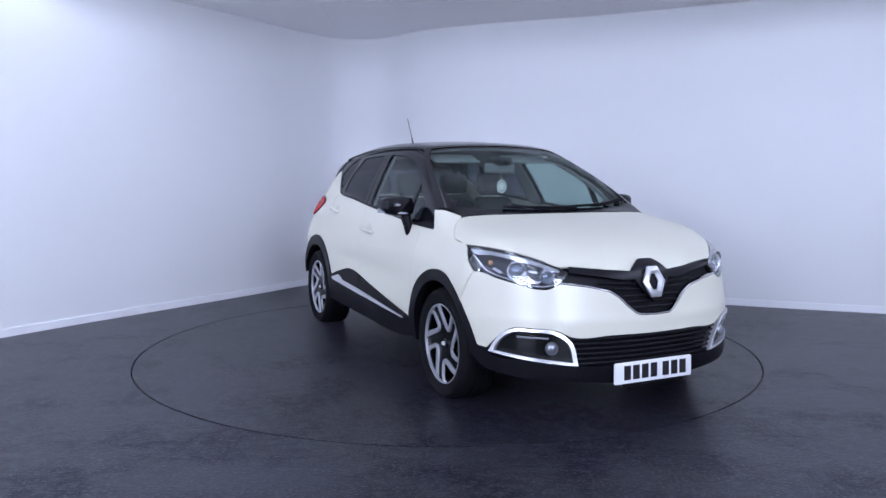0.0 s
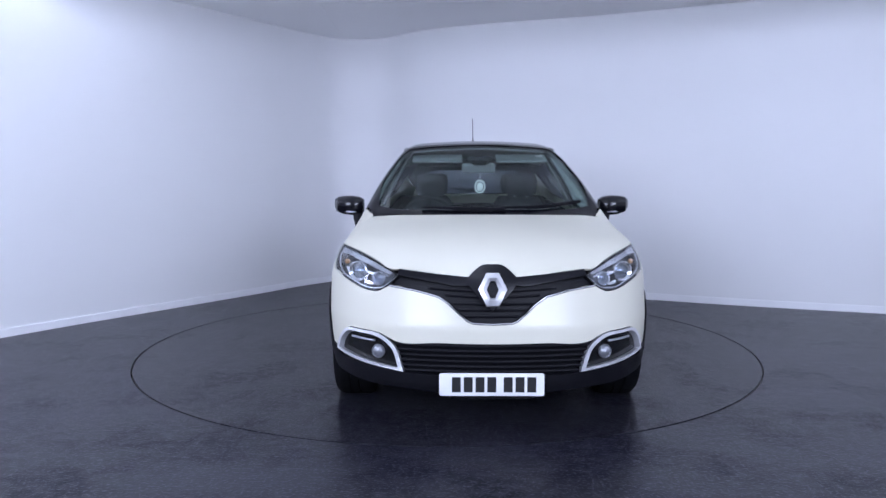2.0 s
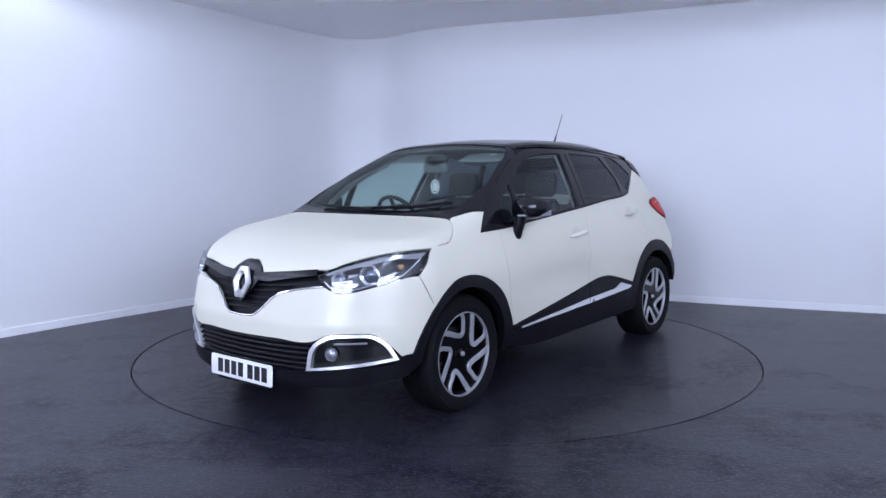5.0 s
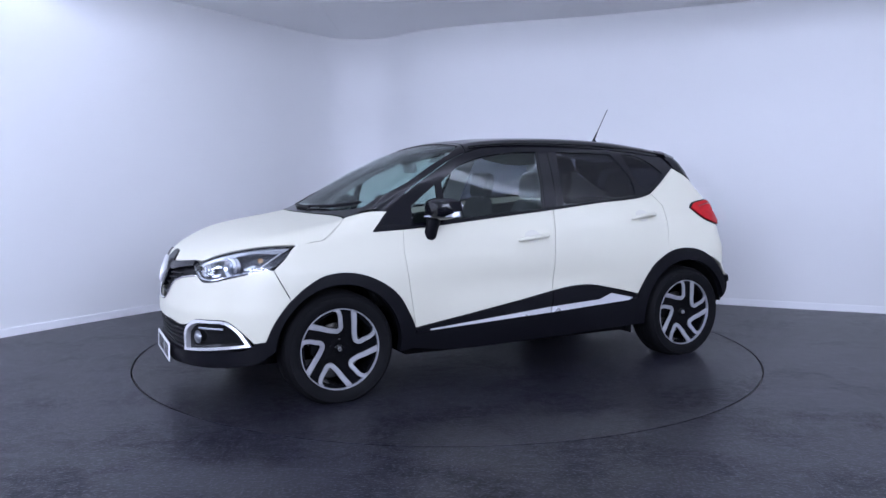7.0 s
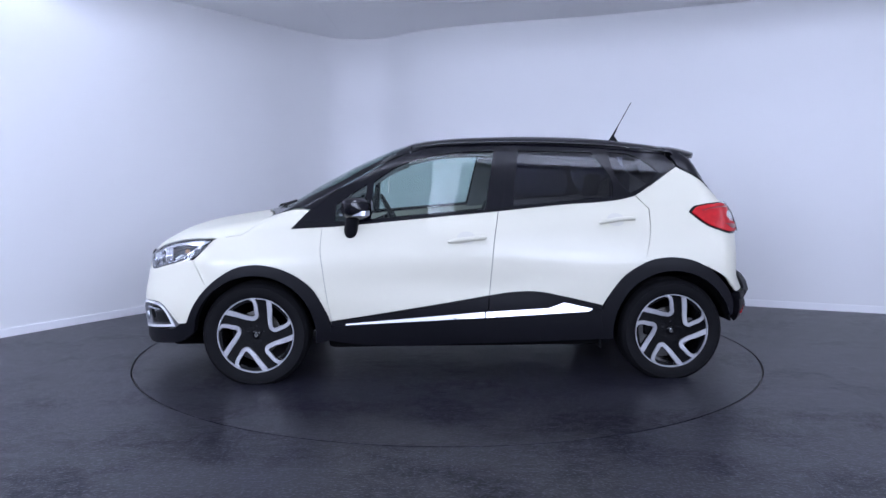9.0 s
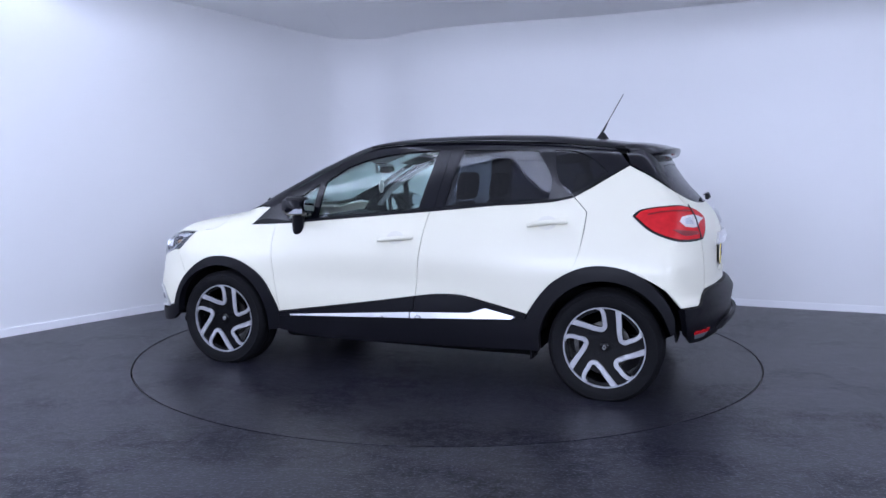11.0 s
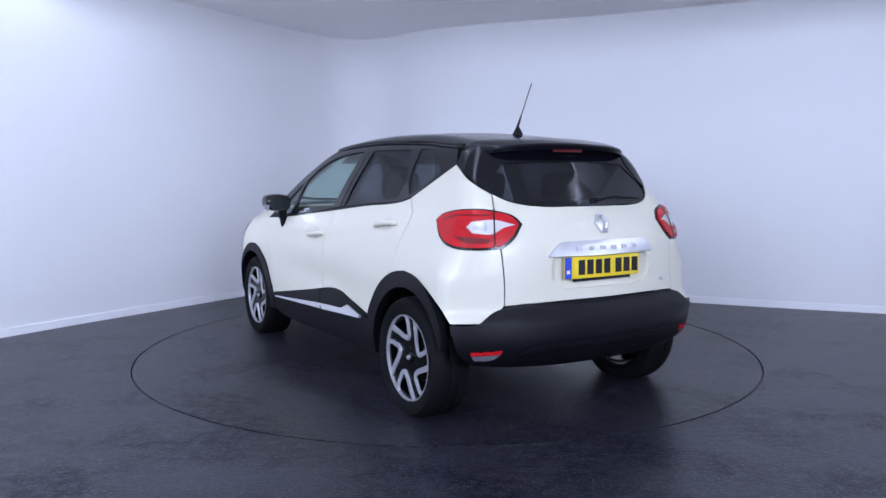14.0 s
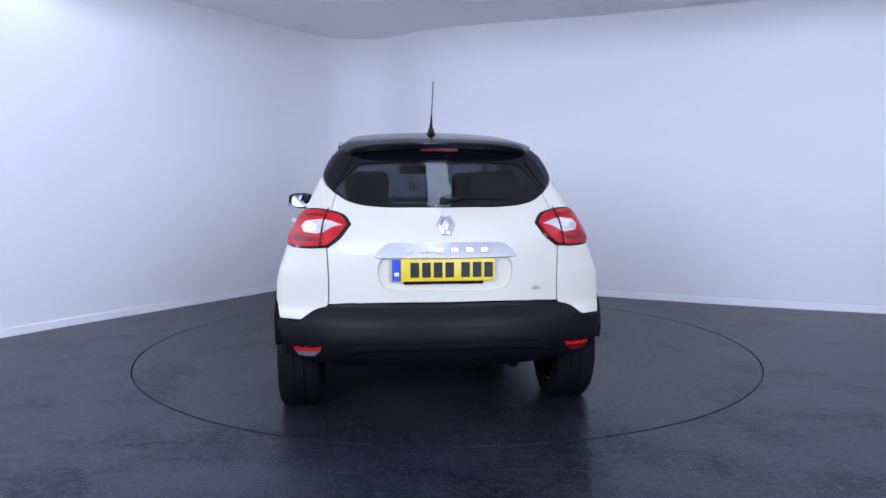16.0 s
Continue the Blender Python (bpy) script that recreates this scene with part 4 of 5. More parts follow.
def number_plate(name, m, mat, owner, label, blue):
    """A plate with plain bars in place of its characters."""
    w, h = 0.52, 0.113
    out = []
    for cx, cy, a0 in ((w / 2 - 0.01, h / 2 - 0.01, 0), (-w / 2 + 0.01, h / 2 - 0.01, 90), (-w / 2 + 0.01, -h / 2 + 0.01, 180), (w / 2 - 0.01, -h / 2 + 0.01, 270)):
        out += [(cx + 0.01 * math.cos(radians(a0 + a)), cy + 0.01 * math.sin(radians(a0 + a))) for a in (0, 45, 90)]
    plate = part(name, flat_plate(out, 0.005, 0.001, m=m), mat, owner, label)
    x0 = -0.175 if not blue else -0.145
    for i in range(7):
        x = x0 + i * 0.0585 + (0.022 if i > 3 else 0)
        bm = bmesh.new()
        rbox((0.044, 0.076, 0.0016), (0, 0, 0), 0.0005, 1, m @ Matrix.Translation((x, 0, 0.0055)), bm)
        part("character_bar", bm, INK, plate, "plain black bar")
    if blue:
        part("blue_band", rbox((0.045, 0.109, 0.0012), (0, 0, 0), 0.0004, 1, m @ Matrix.Translation((-0.236, 0, 0.0055))), PLATEBLUE, plate, "blue band")
        part("band_mark", rbox((0.022, 0.018, 0.001), (0, 0, 0), 0.0003, 1, m @ Matrix.Translation((-0.236, -0.02, 0.0064))), PLATEWHITE, plate)
    else:
        for x in (-0.225, 0.225):
            part("screw_cap", flat_plate([(0.006 * math.cos(a), 0.006 * math.sin(a)) for a in np.linspace(0, 6.283, 10, endpoint=False)], 0.002, m=m @ Matrix.Translation((x, 0, 0.005))), PLATEWHITE, plate)
    part("plate_holder", rbox((0.40, 0.016, 0.008), (0, 0, 0), 0.002, 1, m @ Matrix.Translation((0, -h / 2 - 0.007, -0.001))), GLOSSBLACK, plate, "black plate holder edge")
    return plate


number_plate("rear_plate", facing((-3.207, 0.014, 0.815), (-1, 0, 0.02)), PLATEYELLOW, gate, "yellow rear number plate with plain bars", True)
wiper = part("rear_wiper", tube([(-3.125, -0.005, 1.155), (-3.118, -0.12, 1.172), (-3.085, -0.36, 1.160)], 0.010, 8, taper=[1.4, 1.1, 0.5]), PLASTIC, gate, "black rear wiper")
part("wiper_hub", rbox((0.03, 0.05, 0.04), (-3.118, 0.0, 1.156), 0.012), PLASTIC, wiper)

# front: bumper, grille, lamps
SLOPE = [(0, 0.556), (5.5, 0.560), (7.2, 0.572), (9.6, 0.605), (12.6, 0.653), (15.7, 0.686), (22.1, 0.713), (30.7, 0.733)]
bumper_f = panel("front_bumper", "front", SLOPE + [(34.2, 0.703), (37.7, 0.704), (44.0, 0.728), (49, 0.748), (FE[1][0] - 1.2, FE[1][1] + 0.002), FE[1], FE[0], *seen_in("front", "side", ARCH_F[2::-1]), (52.5, 0.378), (48.8, 0.444), (44.7, 0.497), (38.7, 0.502),
                                                 (31.7, 0.491), (28.2, 0.462), (15, 0.459), (0, 0.457)], IVORY, car, whole=True, thick=0.015)
GRILLE = [(0, 0.838), (3.0, 0.836), (5.9, 0.806), (7.3, 0.782), (18.9, 0.797), (28.6, 0.812), (28.4, 0.786), (30.6, 0.738)] + SLOPE[-2::-1]
panel("grille_back", "front", GRILLE, PLASTIC, bumper_f, whole=True, offset=-0.03, thick=0.01, gap=0.0)
panel("grille_bar", "front", [(0, 0.838), (3.0, 0.836), (5.9, 0.806), (7.3, 0.782), (18.9, 0.797), (28.6, 0.812), (28.6, 0.782), (18, 0.757), (9, 0.737), (7.0, 0.74), (5.0, 0.70), (0, 0.62)], SATINBLACK, bumper_f, "satin black upper grille bar", whole=True, offset=0.010, thick=0.03, gap=0.002)
rim_line = [on_skin("front", u, v, 0.001)[0] for u, v in [(-a, b) for a, b in SLOPE[:0:-1]] + SLOPE]
part("grille_rim", tube([tuple(q) for q in rim_line], 0.0055, 8), CHROME, bumper_f, "thin chrome rim under the grille")
for z, half in ((0.595, 8.0), (0.625, 10.0), (0.655, 11.6), (0.685, 14.0), (0.712, 19.0)):
    pts = [tuple(on_skin("front", u, z + 0.022 * (abs(u) / 26) ** 1.0 * (z > 0.68), -0.012)[0]) for u in np.linspace(-half, half, 25)]
    part("grille_slat", tube(pts, 0.0062, 6), PLASTIC, bumper_f)
p, n = on_skin("front", 0, 0.722, 0.008)
ring_badge("badge", facing(p + n * 0.008, n), 1.55, bumper_f, SATIN)
LOW = [(0, 0.457), (15, 0.459), (28.2, 0.462), (27.2, 0.40), (25.3, 0.305), (0, 0.30)]
panel("lower_grille_back", "front", LOW, PLASTIC, bumper_f, whole=True, offset=-0.035, thick=0.01, gap=0)
for z, half in ((0.445, 28.0), (0.418, 27.6), (0.391, 27.0), (0.364, 26.4), (0.337, 25.9), (0.312, 25.5)):
    pts = [tuple(on_skin("front", u, z, -0.012)[0]) for u in np.linspace(-half, half, 33)]
    part("lower_slat", tube(pts, 0.0075, 6), PLASTIC, bumper_f)
panel("chin", "front", [(0, 0.302), (25.3, 0.305), (39.0, 0.333), (51.8, 0.363), (52.6, 0.376), (56.8, 0.386), (58.5, 0.33), (54, 0.275), (45, 0.245), (25, 0.218), (0, 0.185)], PLASTIC, car, "black plastic lower front bumper", whole=True, offset=0.006, thick=0.03, bow=0.006)
number_plate("front_plate", facing((0.842, -0.004, 0.256), (1, 0, 0.03)), PLATEWHITE, bumper_f, "white front number plate with plain bars", False)
for s in BOTH:
    bezel = panel("fog_bezel", "front", FOG, SATIN, bumper_f, "chrome fog lamp surround", side=s, offset=0.010, thick=0.03, gap=0, holes=(FOG_IN,), step=0.012, lean=0.25)
    panel("fog_recess", "front", FOG_IN, GLOSSBLACK, bezel, side=s, offset=-0.02, thick=0.01, gap=-0.012)
    p, n = on_skin("front", 33.2, 0.398, -0.012)
    p, n = Vector((p.x, p.y * s, p.z)), Vector((1, 0.25 * s, 0))
    part("fog_lamp", lathe([(0.0, 0.016), (0.016, 0.014), (0.026, 0.006), (0.030, 0.0), (0.034, 0.006), (0.036, -0.004), (0.0, -0.004)], 28, closed=False), LAMPINNER, bezel, "round clear fog lamp").matrix_basis = facing(p, n) @ pose(0, 0, 0.008, 90)
    pts = [tuple(Vector(on_skin("front", u, 0.452 + 0.0004 * (u - 34), -0.004)[0]) * 1) for u in np.linspace(34, 43, 8)]
    part("running_light", tube([(q[0], q[1] * s, q[2]) for q in pts], 0.006, 6), LAMPINNER, bezel, "thin daytime running light strip")
    lamp_ob = panel("headlight", "front", HEADLIGHT, LENS, car, "clear headlight with chrome reflectors", side=s, offset=0.002, thick=0.004, gap=0.001, bow=0.006, step=0.02)
    lamp_ob.visible_shadow = False
    panel("lamp_housing", "front", HEADLIGHT, LAMPDARK, lamp_ob, side=s, offset=-0.055, thick=0.01, gap=-0.004)
    panel("lamp_edge", "front", HEADLIGHT, GLOSSBLACK, lamp_ob, side=s, offset=-0.004, thick=0.05, gap=-0.001, holes=([(44 + (u - 44) * 0.965, 0.80 + (v - 0.80) * 0.94) for u, v in HEADLIGHT],), step=0.02)
    panel("chrome_brow", "front", [(30, 0.800), (38.2, 0.848), (46, 0.878), (54.8, 0.897), (63.5, 0.902), (61, 0.875), (52, 0.868), (44, 0.845), (37, 0.818), (31.5, 0.788)], LAMPBOWL, lamp_ob, "silver lamp brow", side=s, offset=-0.012, thick=0.02, gap=0.002, step=0.02)
    outline = rounded([(u * 0.0158, v) for u, v in [(30.6, 0.757), (33.0, 0.724), (35.6, 0.716), (38.6, 0.718), (44.4, 0.742), (49.6, 0.763), (54.0, 0.792), (57.0, 0.83), (60.0, 0.868)]], 0.012, 60, closed=False)
    p, n = lay("front", outline[:, 0] / 0.0158, outline[:, 1])
    p = (p - n * 0.012) * [1, s, 1]
    part("light_strip", tube([tuple(q) for q in p], 0.0048, 8), LAMPBOWL, lamp_ob, "bright strip along the lamp's lower edge")
    for u, v, r, deep in ((44.4, 0.800, 0.050, -0.036), (35.0, 0.772, 0.034, -0.034)):
        p, n = on_skin("front", u, v, deep)
        p, n = Vector((p.x, p.y * s, p.z)), Vector((1, 0.35 * s, 0.02))
        m = facing(p, n) @ pose(0, 0, 0, 90)
        part("lamp_bowl", lathe([(r, 0.030), (r * 1.06, 0.028), (r * 1.06, -0.012), (r * 0.4, -0.02), (r * 0.72, -0.004), (r * 0.74, 0.018)], 32), LAMPBOWL, lamp_ob, "chrome lamp bowl").matrix_basis = m
        prof = [(0.001, r * 0.50)] + [(r * 0.72 * math.sin(a), r * 0.50 * math.cos(a)) for a in np.linspace(0.2, 1.57, 7)]
        part("projector", lathe(prof, 28, closed=False), PROJECTOR, lamp_ob, "glass projector lens").matrix_basis = m
    for pts in ([(37.6, 0.800), (40.4, 0.806), (40.2, 0.792), (37.6, 0.786)], [(36.4, 0.742), (40.6, 0.756), (40.2, 0.738), (37.2, 0.730)], [(48.2, 0.782), (51.4, 0.812), (52.6, 0.806), (49.4, 0.776)], [(31.6, 0.778), (33.2, 0.798), (36.2, 0.812), (35.6, 0.802)]):
        panel("reflector_facet", "front", pts, LAMPBOWL, lamp_ob, side=s, offset=-0.026, thick=0.012, gap=0, step=0.012)
    p, n = on_skin("front", 53.5, 0.838, -0.03)
    part("indicator_bulb", rbox((0.03, 0.03, 0.03), (p.x, p.y * s, p.z), 0.012), AMBER, lamp_ob, "amber indicator bulb")

# wipers on the windscreen
for pts in ([(-0.125, -0.38), (-0.075, -0.15), (-0.06, 0.12)], [(-0.07, 0.05), (-0.125, 0.33), (-0.235, 0.60)]):
    line = rounded(pts, 0.04, 170, closed=False)
    p, n = lay("top", np.minimum(line[:, 0], 0.2), line[:, 1])
    arm = part("wiper", tube([tuple(q) for q in p + n * 0.014], 0.0085, 8), PLASTIC, windscreen, "black windscreen wiper")
    part("blade", tube([tuple(q) for q in p[len(p) // 3:] + n[len(p) // 3:] * 0.004 + [0.018, 0, 0]], 0.005, 6), RUBBER, arm)


# underbody, wheel wells, inner doors
bm = bmesh.new()
rbox((1.75, 1.50, 0.10), (-1.31, 0, 0.25), 0.03, bm=bm)
rbox((0.55, 1.10, 0.06), (0.32, 0, 0.22), 0.02, bm=bm)
rbox((0.42, 1.00, 0.12), (-2.92, 0, 0.42), 0.03, bm=bm)
rbox((0.75, 1.16, 0.30), (-2.6, 0, 0.48), 0.04, bm=bm)
rbox((0.80, 1.16, 0.45), (0.05, 0, 0.52), 0.05, bm=bm)
floorpan = part("floor_pan", bm, DARK, car, "dark underbody")
part("exhaust", tube([(-2.2, -0.35, 0.24), (-2.9, -0.38, 0.27), (-3.06, -0.38, 0.29)], 0.022, 12), DARK, floorpan)
part("rear_axle", tube([(-2.61, -0.62, 0.30), (-2.61, 0.62, 0.30)], 0.04, 12), DARK, floorpan)
for s in BOTH:
    for cx, cz in ((0.0, 0.31), (-2.61, 0.315)):
        bm = bmesh.new()
        rows = [[bm.verts.new((cx + r * math.cos(a), y * s, cz + r * math.sin(a))) for a in np.linspace(0.12, math.pi - 0.12, 24)] for r, y in ((0.390, 0.82), (0.390, 0.56), (0.40, 0.56), (0.40, 0.82))]
        for a, b in zip(rows, rows[1:] + rows[:1]):
            for i in range(23):
                bm.faces.new((a[i], a[i + 1], b[i + 1], b[i]))
        part("wheel_well", bm, DARK, car)
    panel("inner_door", "side", [(-0.45, 0.42), (-0.42, 0.95), (-1.5, 1.055), (-2.35, 1.12), (-2.35, 0.80), (-2.15, 0.6), (-1.9, 0.42)], DASH, car, "dark interior door lining", side=s, offset=-0.07, thick=0.02, step=0.1)
    for x, z in ((-2.17, 0.20),):
        part("mud_flap", rbox((0.012, 0.15, 0.08), (x, 0.72 * s, z + 0.03), 0.004), RUBBER, car)


HUB = 0.308


def wheel(name):
    """A black alloy wheel with bright machined loops, tyre, hub cap, brake disc; outer face towards +y."""
    w = new(name)
    w.parent = car
    tagged(w, "black and silver alloy wheel")
    R = 0.328
    prof = [(0.233, 0.006), (0.236, 0.017), (0.244, 0.020), (0.268, 0.030), (0.294, 0.029), (0.296, 0.031), (0.300, 0.031), (0.302, 0.027), (0.314, 0.018), (0.322, 0.004), (R, -0.018), (R, -0.055), (R - 0.006, -0.057), (R - 0.006, -0.063), (R, -0.065), (R, -0.105), (R - 0.006, -0.107), (R - 0.006, -0.113), (R, -0.115), (R, -0.16), (0.316, -0.185), (0.26, -0.20), (0.233, -0.19)]
    tread = lathe(prof, 128)
    for v in tread.verts:
        if v.co.z < 0.002 - HUB:
            v.co.y += 0.35 * (0.002 - HUB - v.co.z) * (1 if v.co.y > -0.085 else -1)
            v.co.z = 0.002 - HUB
    part("tyre", tread, RUBBER, w, "worn black rubber tyre")
    rim = part("rim", lathe([(0.2275, 0.012), (0.2285, 0.019), (0.2335, 0.019), (0.2345, 0.010), (0.233, -0.004), (0.231, -0.16), (0.218, -0.16), (0.218, -0.03), (0.2265, 0.0)], 96), ALLOY, w, "bright machined rim edge")
    part("barrel", lathe([(0.2138, -0.012), (0.2132, -0.17), (0.206, -0.17), (0.207, -0.012)], 64), RIMBLACK, rim)
    # one loop: two legs that join near the hub; given as a centre line and widths, in rim radii
    legs = rounded([(-0.36, 0.965), (-0.375, 0.62), (-0.385, 0.30), (-0.42, 0.17), (-0.50, 0.135), (-0.63, 0.185), (-0.78, 0.245), (-0.875, 0.325), (-0.905, 0.40), (-0.885, 0.46)], 0.03, 170, closed=False)
    n = len(legs)
    d = np.gradient(legs, axis=0)
    d /= np.hypot(*d.T)[:, None]
    side = np.stack([-d[:, 1], d[:, 0]], 1)
    u = np.linspace(0, 1, n)
    width = 0.073 - 0.025 * u
    face_y = lambda q: 0.006 - 0.020 * (1 - np.clip(np.hypot(q[0], q[1]) / 0.95, 0, 1)) ** 1.5
    K = 0.2315
    rad = np.hypot(*legs.T)

    def ring_line(off):
        q = legs + side * (off * width)[:, None]
        r = np.hypot(*q.T)
        return q * np.minimum(1, 0.975 / r)[:, None]
    a_line, b_line = ring_line(1), ring_line(-1)
    a_in, b_in = ring_line(0.86), ring_line(-0.86)
    loop = bmesh.new()
    rows = []
    for q, dy in ((a_line, -0.012), (a_line, 0.002), (a_in, 0.005), (b_in, 0.005), (b_line, 0.002), (b_line, -0.012)):
        rows.append([loop.verts.new((x * K, face_y((x, y)) + dy, y * K)) for x, y in q])
    for a, b in zip(rows, rows[1:] + rows[:1]):
        for i in range(n - 1):
            loop.faces.new((a[i], a[i + 1], b[i + 1], b[i]))
    loop.faces.new([r[0] for r in rows])
    loop.faces.new([r[-1] for r in rows])
    me = bpy.data.meshes.new("spoke")
    bmesh.ops.recalc_face_normals(loop, faces=loop.faces[:])
    loop.to_mesh(me)
    loop.free()
    for f in me.polygons:
        f.use_smooth = True
    me.set_sharp_from_angle(angle=radians(35))
    for i in range(5):
        part("spoke", me, ALLOY, w, "machined silver spoke loop").matrix_basis = pose(0, 0, 0, 0, 72 * i, 0)
    # black web between the loops, with a window inside each loop
    hole = np.concatenate([b_line[2:-1], [[-0.80, 0.56], [-0.66, 0.72], [-0.48, 0.86]]])
    hole = hole[np.hypot(*hole.T) < 0.975]
    holes = []
    for i in range(5):
        t = radians(72 * i)
        c, s_ = math.cos(t), math.sin(t)
        holes.append(shrunk(hole @ np.array([[c, -s_], [s_, c]]), 0.012))
    co, tri = triangulate(circle(0.985, 72), holes, 0.09)
    pts = np.stack([co[:, 0] * K, [face_y(q) - 0.004 for q in co], co[:, 1] * K], 1)
    part("web", sheet_mesh("web", pts, np.tile([0, 1.0, 0], (len(pts), 1)), tri, 0.02), RIMBLACK, w, "gloss black wheel web")
    hub = part("hub_cap", lathe([(0.0, -0.004), (0.020, -0.005), (0.027, -0.010), (0.029, -0.022), (0.0, -0.022)], 28, closed=False), RIMBLACK, w)
    ring_badge("cap_badge", facing((0, -0.004, 0), (0, 1, 0)), 0.24, hub, SATIN)
    for i in range(5):
        a = radians(72 * i + 20)
        part("wheel_nut", lathe([(0.0, 0.010), (0.007, 0.008), (0.009, -0.008), (0.0, -0.008)], 6, closed=False), RIMBLACK, w).location = (0.052 * math.cos(a), -0.018, 0.052 * math.sin(a))
    part("brake_disc", lathe([(0.04, -0.06), (0.14, -0.06), (0.14, -0.082), (0.04, -0.082)], 40), STEEL, w, "grey steel brake disc")
    part("caliper", rbox((0.06, 0.05, 0.13), (0.125, -0.07, 0.03), 0.012), DARK, w)
    return w


first = wheel("wheel")
first.matrix_basis = pose(0.0, 0.842, HUB)
turned = [copy_thing(first, pose(-2.61, 0.842, HUB, 0, 2, 0)), copy_thing(first, pose(0.0, -0.842, HUB, 0, 37, 180)), copy_thing(first, pose(-2.61, -0.842, HUB, 0, 60, 180))]
for w, deg in zip(turned, (2, 37, 60)):
    for ob in w.children:
        if ob.name.startswith("tyre"):
            ob.matrix_basis = pose(0, 0, 0, 0, -deg, 0)  # the flattened foot of each tyre stays on the ground


# ---- inside the car ----
def loft(sections, bm=None):
    """Closed rings joined in order; each ring a list of points."""
    bm = bm or bmesh.new()
    rows = [[bm.verts.new(p) for p in r] for r in sections]
    n = len(rows[0])
    for a, b in zip(rows, rows[1:]):
        for i in range(n):
            bm.faces.new((a[i], a[(i + 1) % n], b[(i + 1) % n], b[i]))
    bm.faces.new(rows[0])
    bm.faces.new(rows[-1])
    return bm


def soft_ring(x, y, z, wx, wy, lean=0.0, n=20, power=0.55):
    out = []
    for a in np.linspace(0, 2 * math.pi, n, endpoint=False):
        c, s = math.cos(a), math.sin(a)
        out.append((x + wx * abs(c) ** power * np.sign(c), y + wy * abs(s) ** power * np.sign(s), z + lean * abs(c) ** power * np.sign(c)))
    return out


def seat(x, y, wide, head_x):
    s = part("seat", loft([soft_ring(x + 0.0, y, 0.42, 0.25, wide * 0.92), soft_ring(x, y, 0.50, 0.27, wide), soft_ring(x, y, 0.56, 0.27, wide), soft_ring(x - 0.02, y, 0.585, 0.22, wide * 0.85)]), CLOTH, car, "dark grey cloth seat")
    part("backrest", loft([soft_ring(x - 0.22, y, 0.52, 0.06, wide * 0.9), soft_ring(x - 0.25, y, 0.70, 0.065, wide), soft_ring(x - 0.31, y, 0.95, 0.06, wide * 0.95), soft_ring(x - 0.345, y, 1.09, 0.05, wide * 0.72), soft_ring(x - 0.352, y, 1.12, 0.025, wide * 0.6)]), CLOTH, s)
    part("headrest", loft([soft_ring(x - 0.35, y, 1.135, 0.035, 0.10), soft_ring(x - 0.36, y, 1.16, 0.05, 0.125), soft_ring(x - 0.375, y, 1.25, 0.05, 0.135), soft_ring(x - 0.38, y, 1.30, 0.04, 0.12), soft_ring(x - 0.38, y, 1.315, 0.02, 0.09)]), CLOTH, s)
    for dy in (-0.05, 0.05):
        part("post", tube([(x - 0.345, y + dy, 1.09), (x - 0.355, y + dy, 1.16)], 0.006, 8), SATIN, s)


seat(-1.25, 0.36, 0.23, 0)
seat(-1.25, -0.36, 0.23, 0)
seat(-2.02, 0.38, 0.24, 0)
seat(-2.02, -0.38, 0.24, 0)
part("parcel_shelf", rbox((0.52, 1.1, 0.03), (-2.72, 0, 1.02), 0.01), DASH, car, "dark parcel shelf")
dash = part("dashboard", loft([[(x, y, z) for x, z in ((-0.24, 0.99 - 0.10 * (y / 0.66) ** 4), (-0.45, 1.01 - 0.08 * (y / 0.66) ** 4 + 0.025 * math.exp(-((y + 0.36) / 0.16) ** 2)), (-0.62, 0.985 - 0.06 * (y / 0.66) ** 4 + 0.035 * math.exp(-((y + 0.36) / 0.16) ** 2)), (-0.68, 0.90), (-0.60, 0.70), (-0.55, 0.50), (-0.30, 0.50), (-0.22, 0.80))] for y in np.linspace(-0.66, 0.66, 23)]), DASH, car, "dark grey moulded dashboard")
part("centre_console", rbox((0.9, 0.24, 0.22), (-0.95, 0, 0.52), 0.04), DASH, car)
part("screen", rbox((0.01, 0.22, 0.12), (-0.665, 0, 0.93), 0.003), GLOSSBLACK, dash)
wheel_m = facing((-0.83, -0.36, 0.98), (-0.88, 0, 0.47))
steering = part("steering_wheel", lathe([(0.182 + 0.015 * math.cos(a), 0.015 * math.sin(a)) for a in np.linspace(0, 6.283, 10, endpoint=False)], 40), DASH, car, "black steering wheel")
steering.matrix_basis = wheel_m @ pose(0, 0, 0, 90)
bm = rbox((0.16, 0.05, 0.12), (0, 0.0, 0), 0.02)
rbox((0.36, 0.02, 0.03), (0, 0, 0), 0.008, bm=bm)
rbox((0.03, 0.02, 0.18), (0, 0, -0.09), 0.008, bm=bm)
part("wheel_boss", bm, DASH, steering)
part("steering_column", tube([(-0.83, -0.36, 0.97), (-0.62, -0.36, 0.88)], 0.05, 14), DASH, dash)
inside_mirror = part("interior_mirror", rbox((0.03, 0.235, 0.07), (-0.83, -0.01, 1.345), 0.014, 3, Euler((0, 0.15, -0.12)).to_matrix().to_4x4()), LINING, car, "grey interior mirror")
part("mirror_pane", rbox((0.004, 0.215, 0.056), (-0.849, -0.012, 1.343), 0.001, 1, Euler((0, 0.15, -0.12)).to_matrix().to_4x4()), MIRRORGLASS, inside_mirror)
part("mirror_stem", tube([(-0.82, -0.01, 1.36), (-0.80, -0.01, 1.41)], 0.012, 8), DASH, inside_mirror)
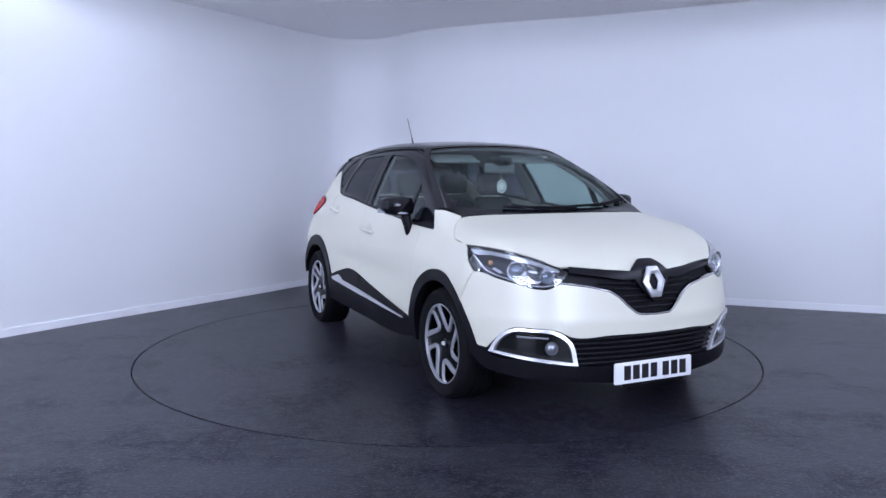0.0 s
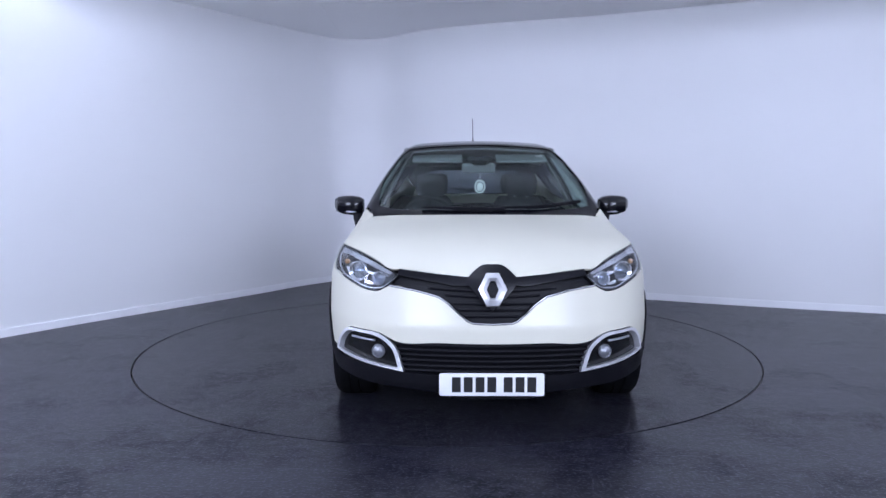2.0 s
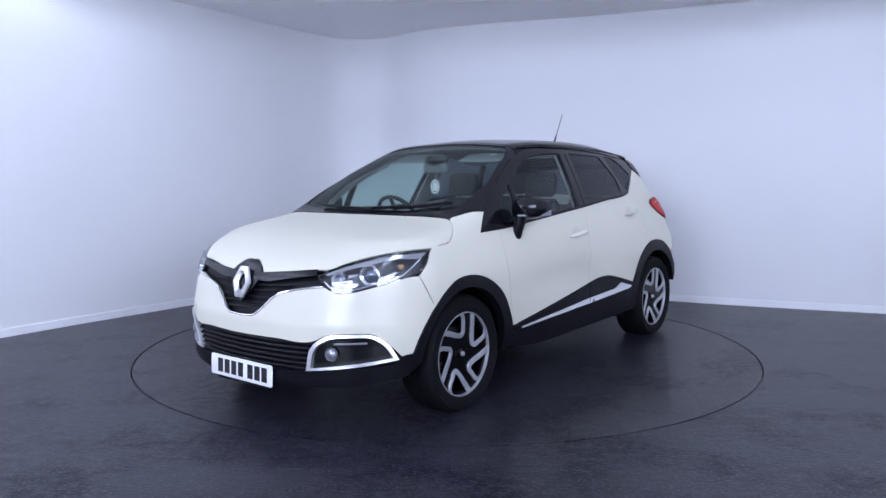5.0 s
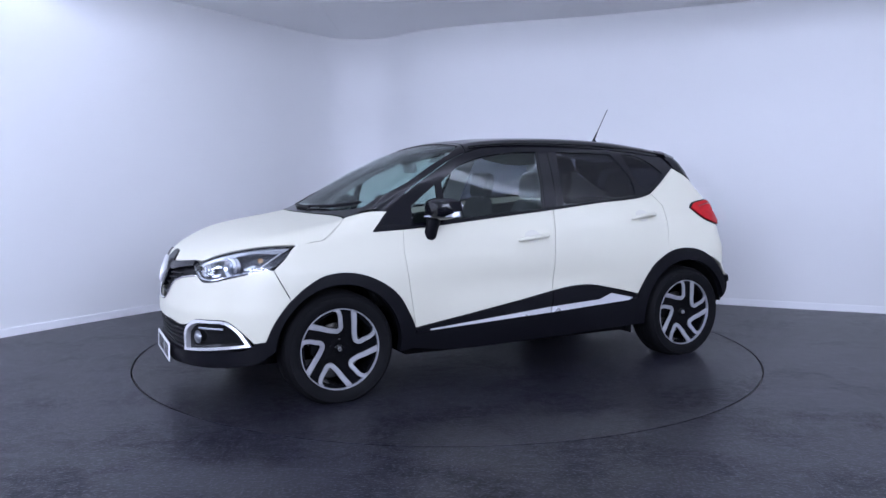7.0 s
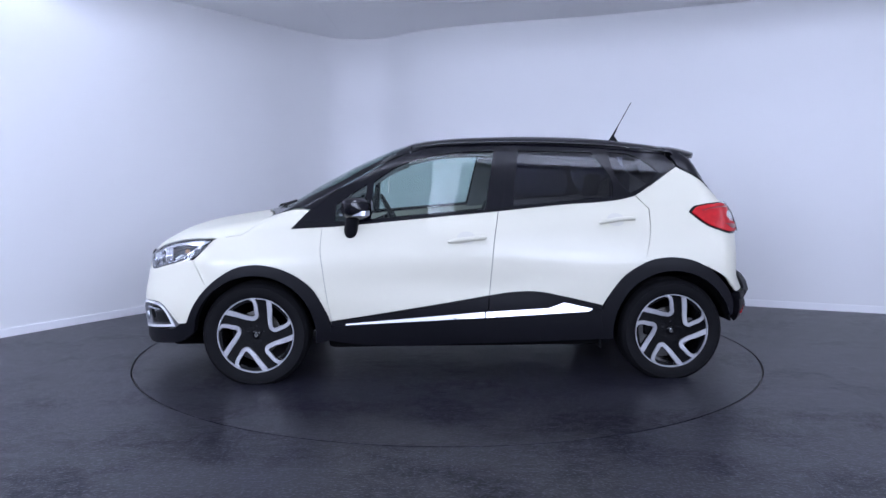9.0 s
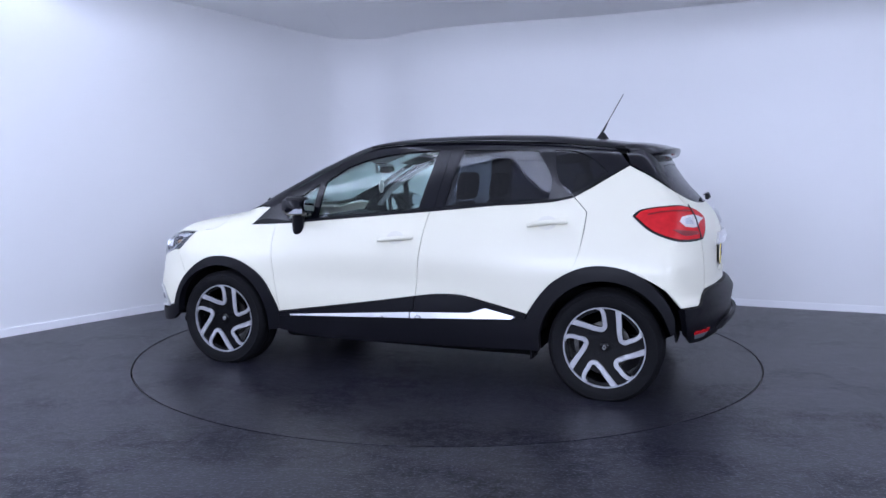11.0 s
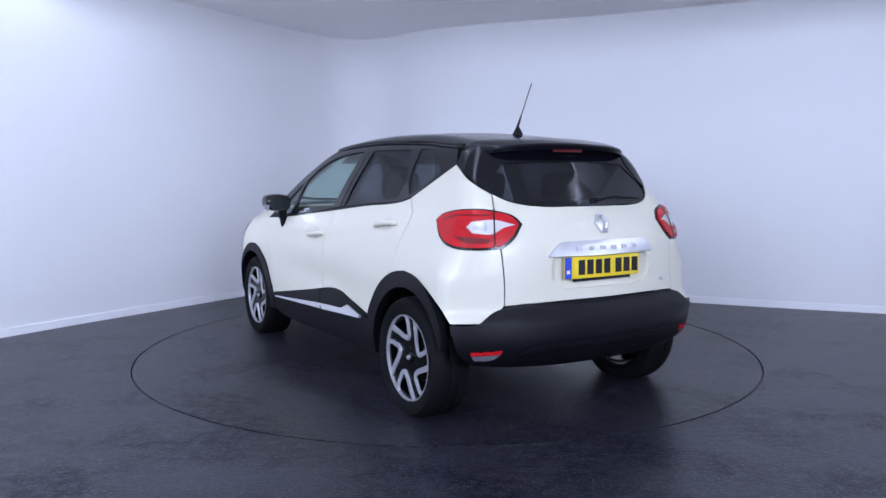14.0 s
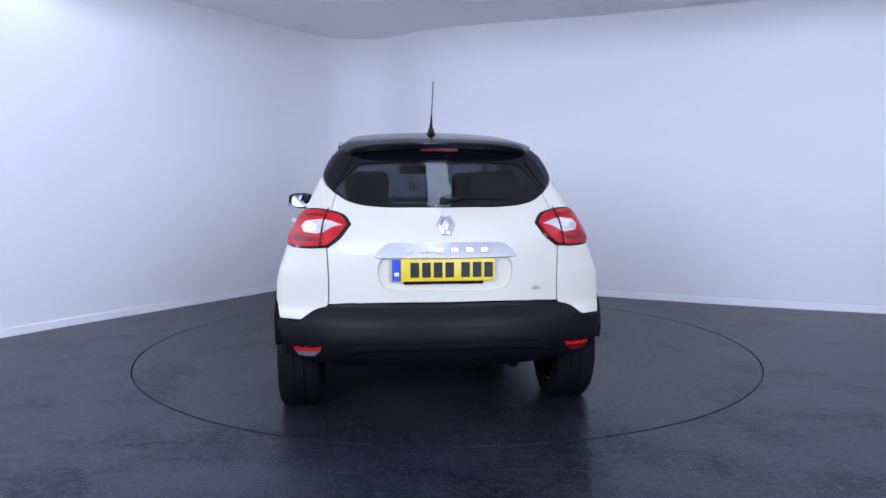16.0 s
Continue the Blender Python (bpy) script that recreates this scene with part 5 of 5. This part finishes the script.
part("sensor_pod", loft([soft_ring(-0.80, 0, 1.365, 0.03, 0.05, power=1), soft_ring(-0.815, 0, 1.395, 0.055, 0.085, power=1), soft_ring(-0.84, 0, 1.425, 0.06, 0.085, power=1)]), GLOSSBLACK, inside_mirror, "black rain sensor pod")
ornament = part("hanging_ornament", lathe([(0.034 + 0.005 * math.cos(a), 0.005 * math.sin(a)) for a in np.linspace(0, 6.283, 8, endpoint=False)], 28), PEARL, inside_mirror, "small round white ornament on a cord")
ornament.matrix_basis = pose(-0.81, 0, 1.215, 0, 0, 90) @ Matrix.Diagonal((1.0, 1, 1.25, 1))
part("ornament_face", lathe([(0.0, 0.004), (0.018, 0.003), (0.024, 0.0), (0.018, -0.003), (0.0, -0.004)], 24, closed=False), PEARL, ornament)
part("cord", tube([(-0.83, 0, 1.32), (-0.812, 0, 1.258)], 0.0015, 6), PEARL, inside_mirror)
part("sun_sticker", rbox((0.002, 0.05, 0.016), (-0.905, 0.42, 1.432), 0.0005, 1, Euler((0, -1.05, 0)).to_matrix().to_4x4()), PEARL, windscreen, "small white windscreen sticker")
for s in BOTH:
    part("sun_visor", rbox((0.16, 0.36, 0.014), (-0.99, 0.30 * s, 1.415), 0.006, 2, Euler((0, 0.35, 0)).to_matrix().to_4x4()), LINING, roof, "grey folded sun visor")
    panel("pillar_lining", "side", [(-0.42, 1.07), (-0.60, 1.235), (-0.78, 1.335), (-0.96, 1.41), (-0.96, 1.385), (-0.78, 1.30), (-0.62, 1.20), (-0.46, 1.06)], LINING, car, side=s, offset=-0.03, thick=0.012, gap=0)
    panel("pillar_lining", "side", [(-1.44, 1.06), (-1.51, 1.45), (-1.66, 1.45), (-1.61, 1.08)], LINING, car, side=s, offset=-0.03, thick=0.012, gap=0)


# ---- what moves: the turntable carries the car round ----
TURNS = [(0.0, -64.6), (0.5, -70.76), (1.0, -77.41), (1.5, -83.63), (2.0, -90.25), (2.5, -96.45), (3.0, -103.05), (3.5, -109.14), (4.0, -115.76), (4.5, -121.93), (5, -127.97), (5.5, -134.01), (6, -140.04), (6.5, -146.2), (7.0, -152.63), (7.5, -158.48), (8.0, -164.62), (8.5, -170.6), (9.0, -176.77), (9.5, -182.8), (10, -188.75), (10.5, -194.7), (11, -200.66), (11.5, -206.75), (12.0, -213.23), (12.5, -219.39), (13.0, -225.91), (13.5, -232.0), (14.0, -238.44), (14.5, -244.39), (15.0, -250.77), (15.5, -256.79), (16.0, -263.18)]
AHEAD, ASIDE = 1.2408, 0.2362


def motions():
    rows_car, rows_disc = [], []
    for t, deg in TURNS:
        a = radians(deg)
        rows_car.append((t, pose(AHEAD * math.cos(a) - ASIDE * math.sin(a), AHEAD * math.sin(a) + ASIDE * math.cos(a), 0, 0, 0, deg)))
        rows_disc.append((t, pose(0, 0, 0, 0, 0, deg)))
    walk(car, rows_car)
    walk(turntable, rows_disc)


motions()
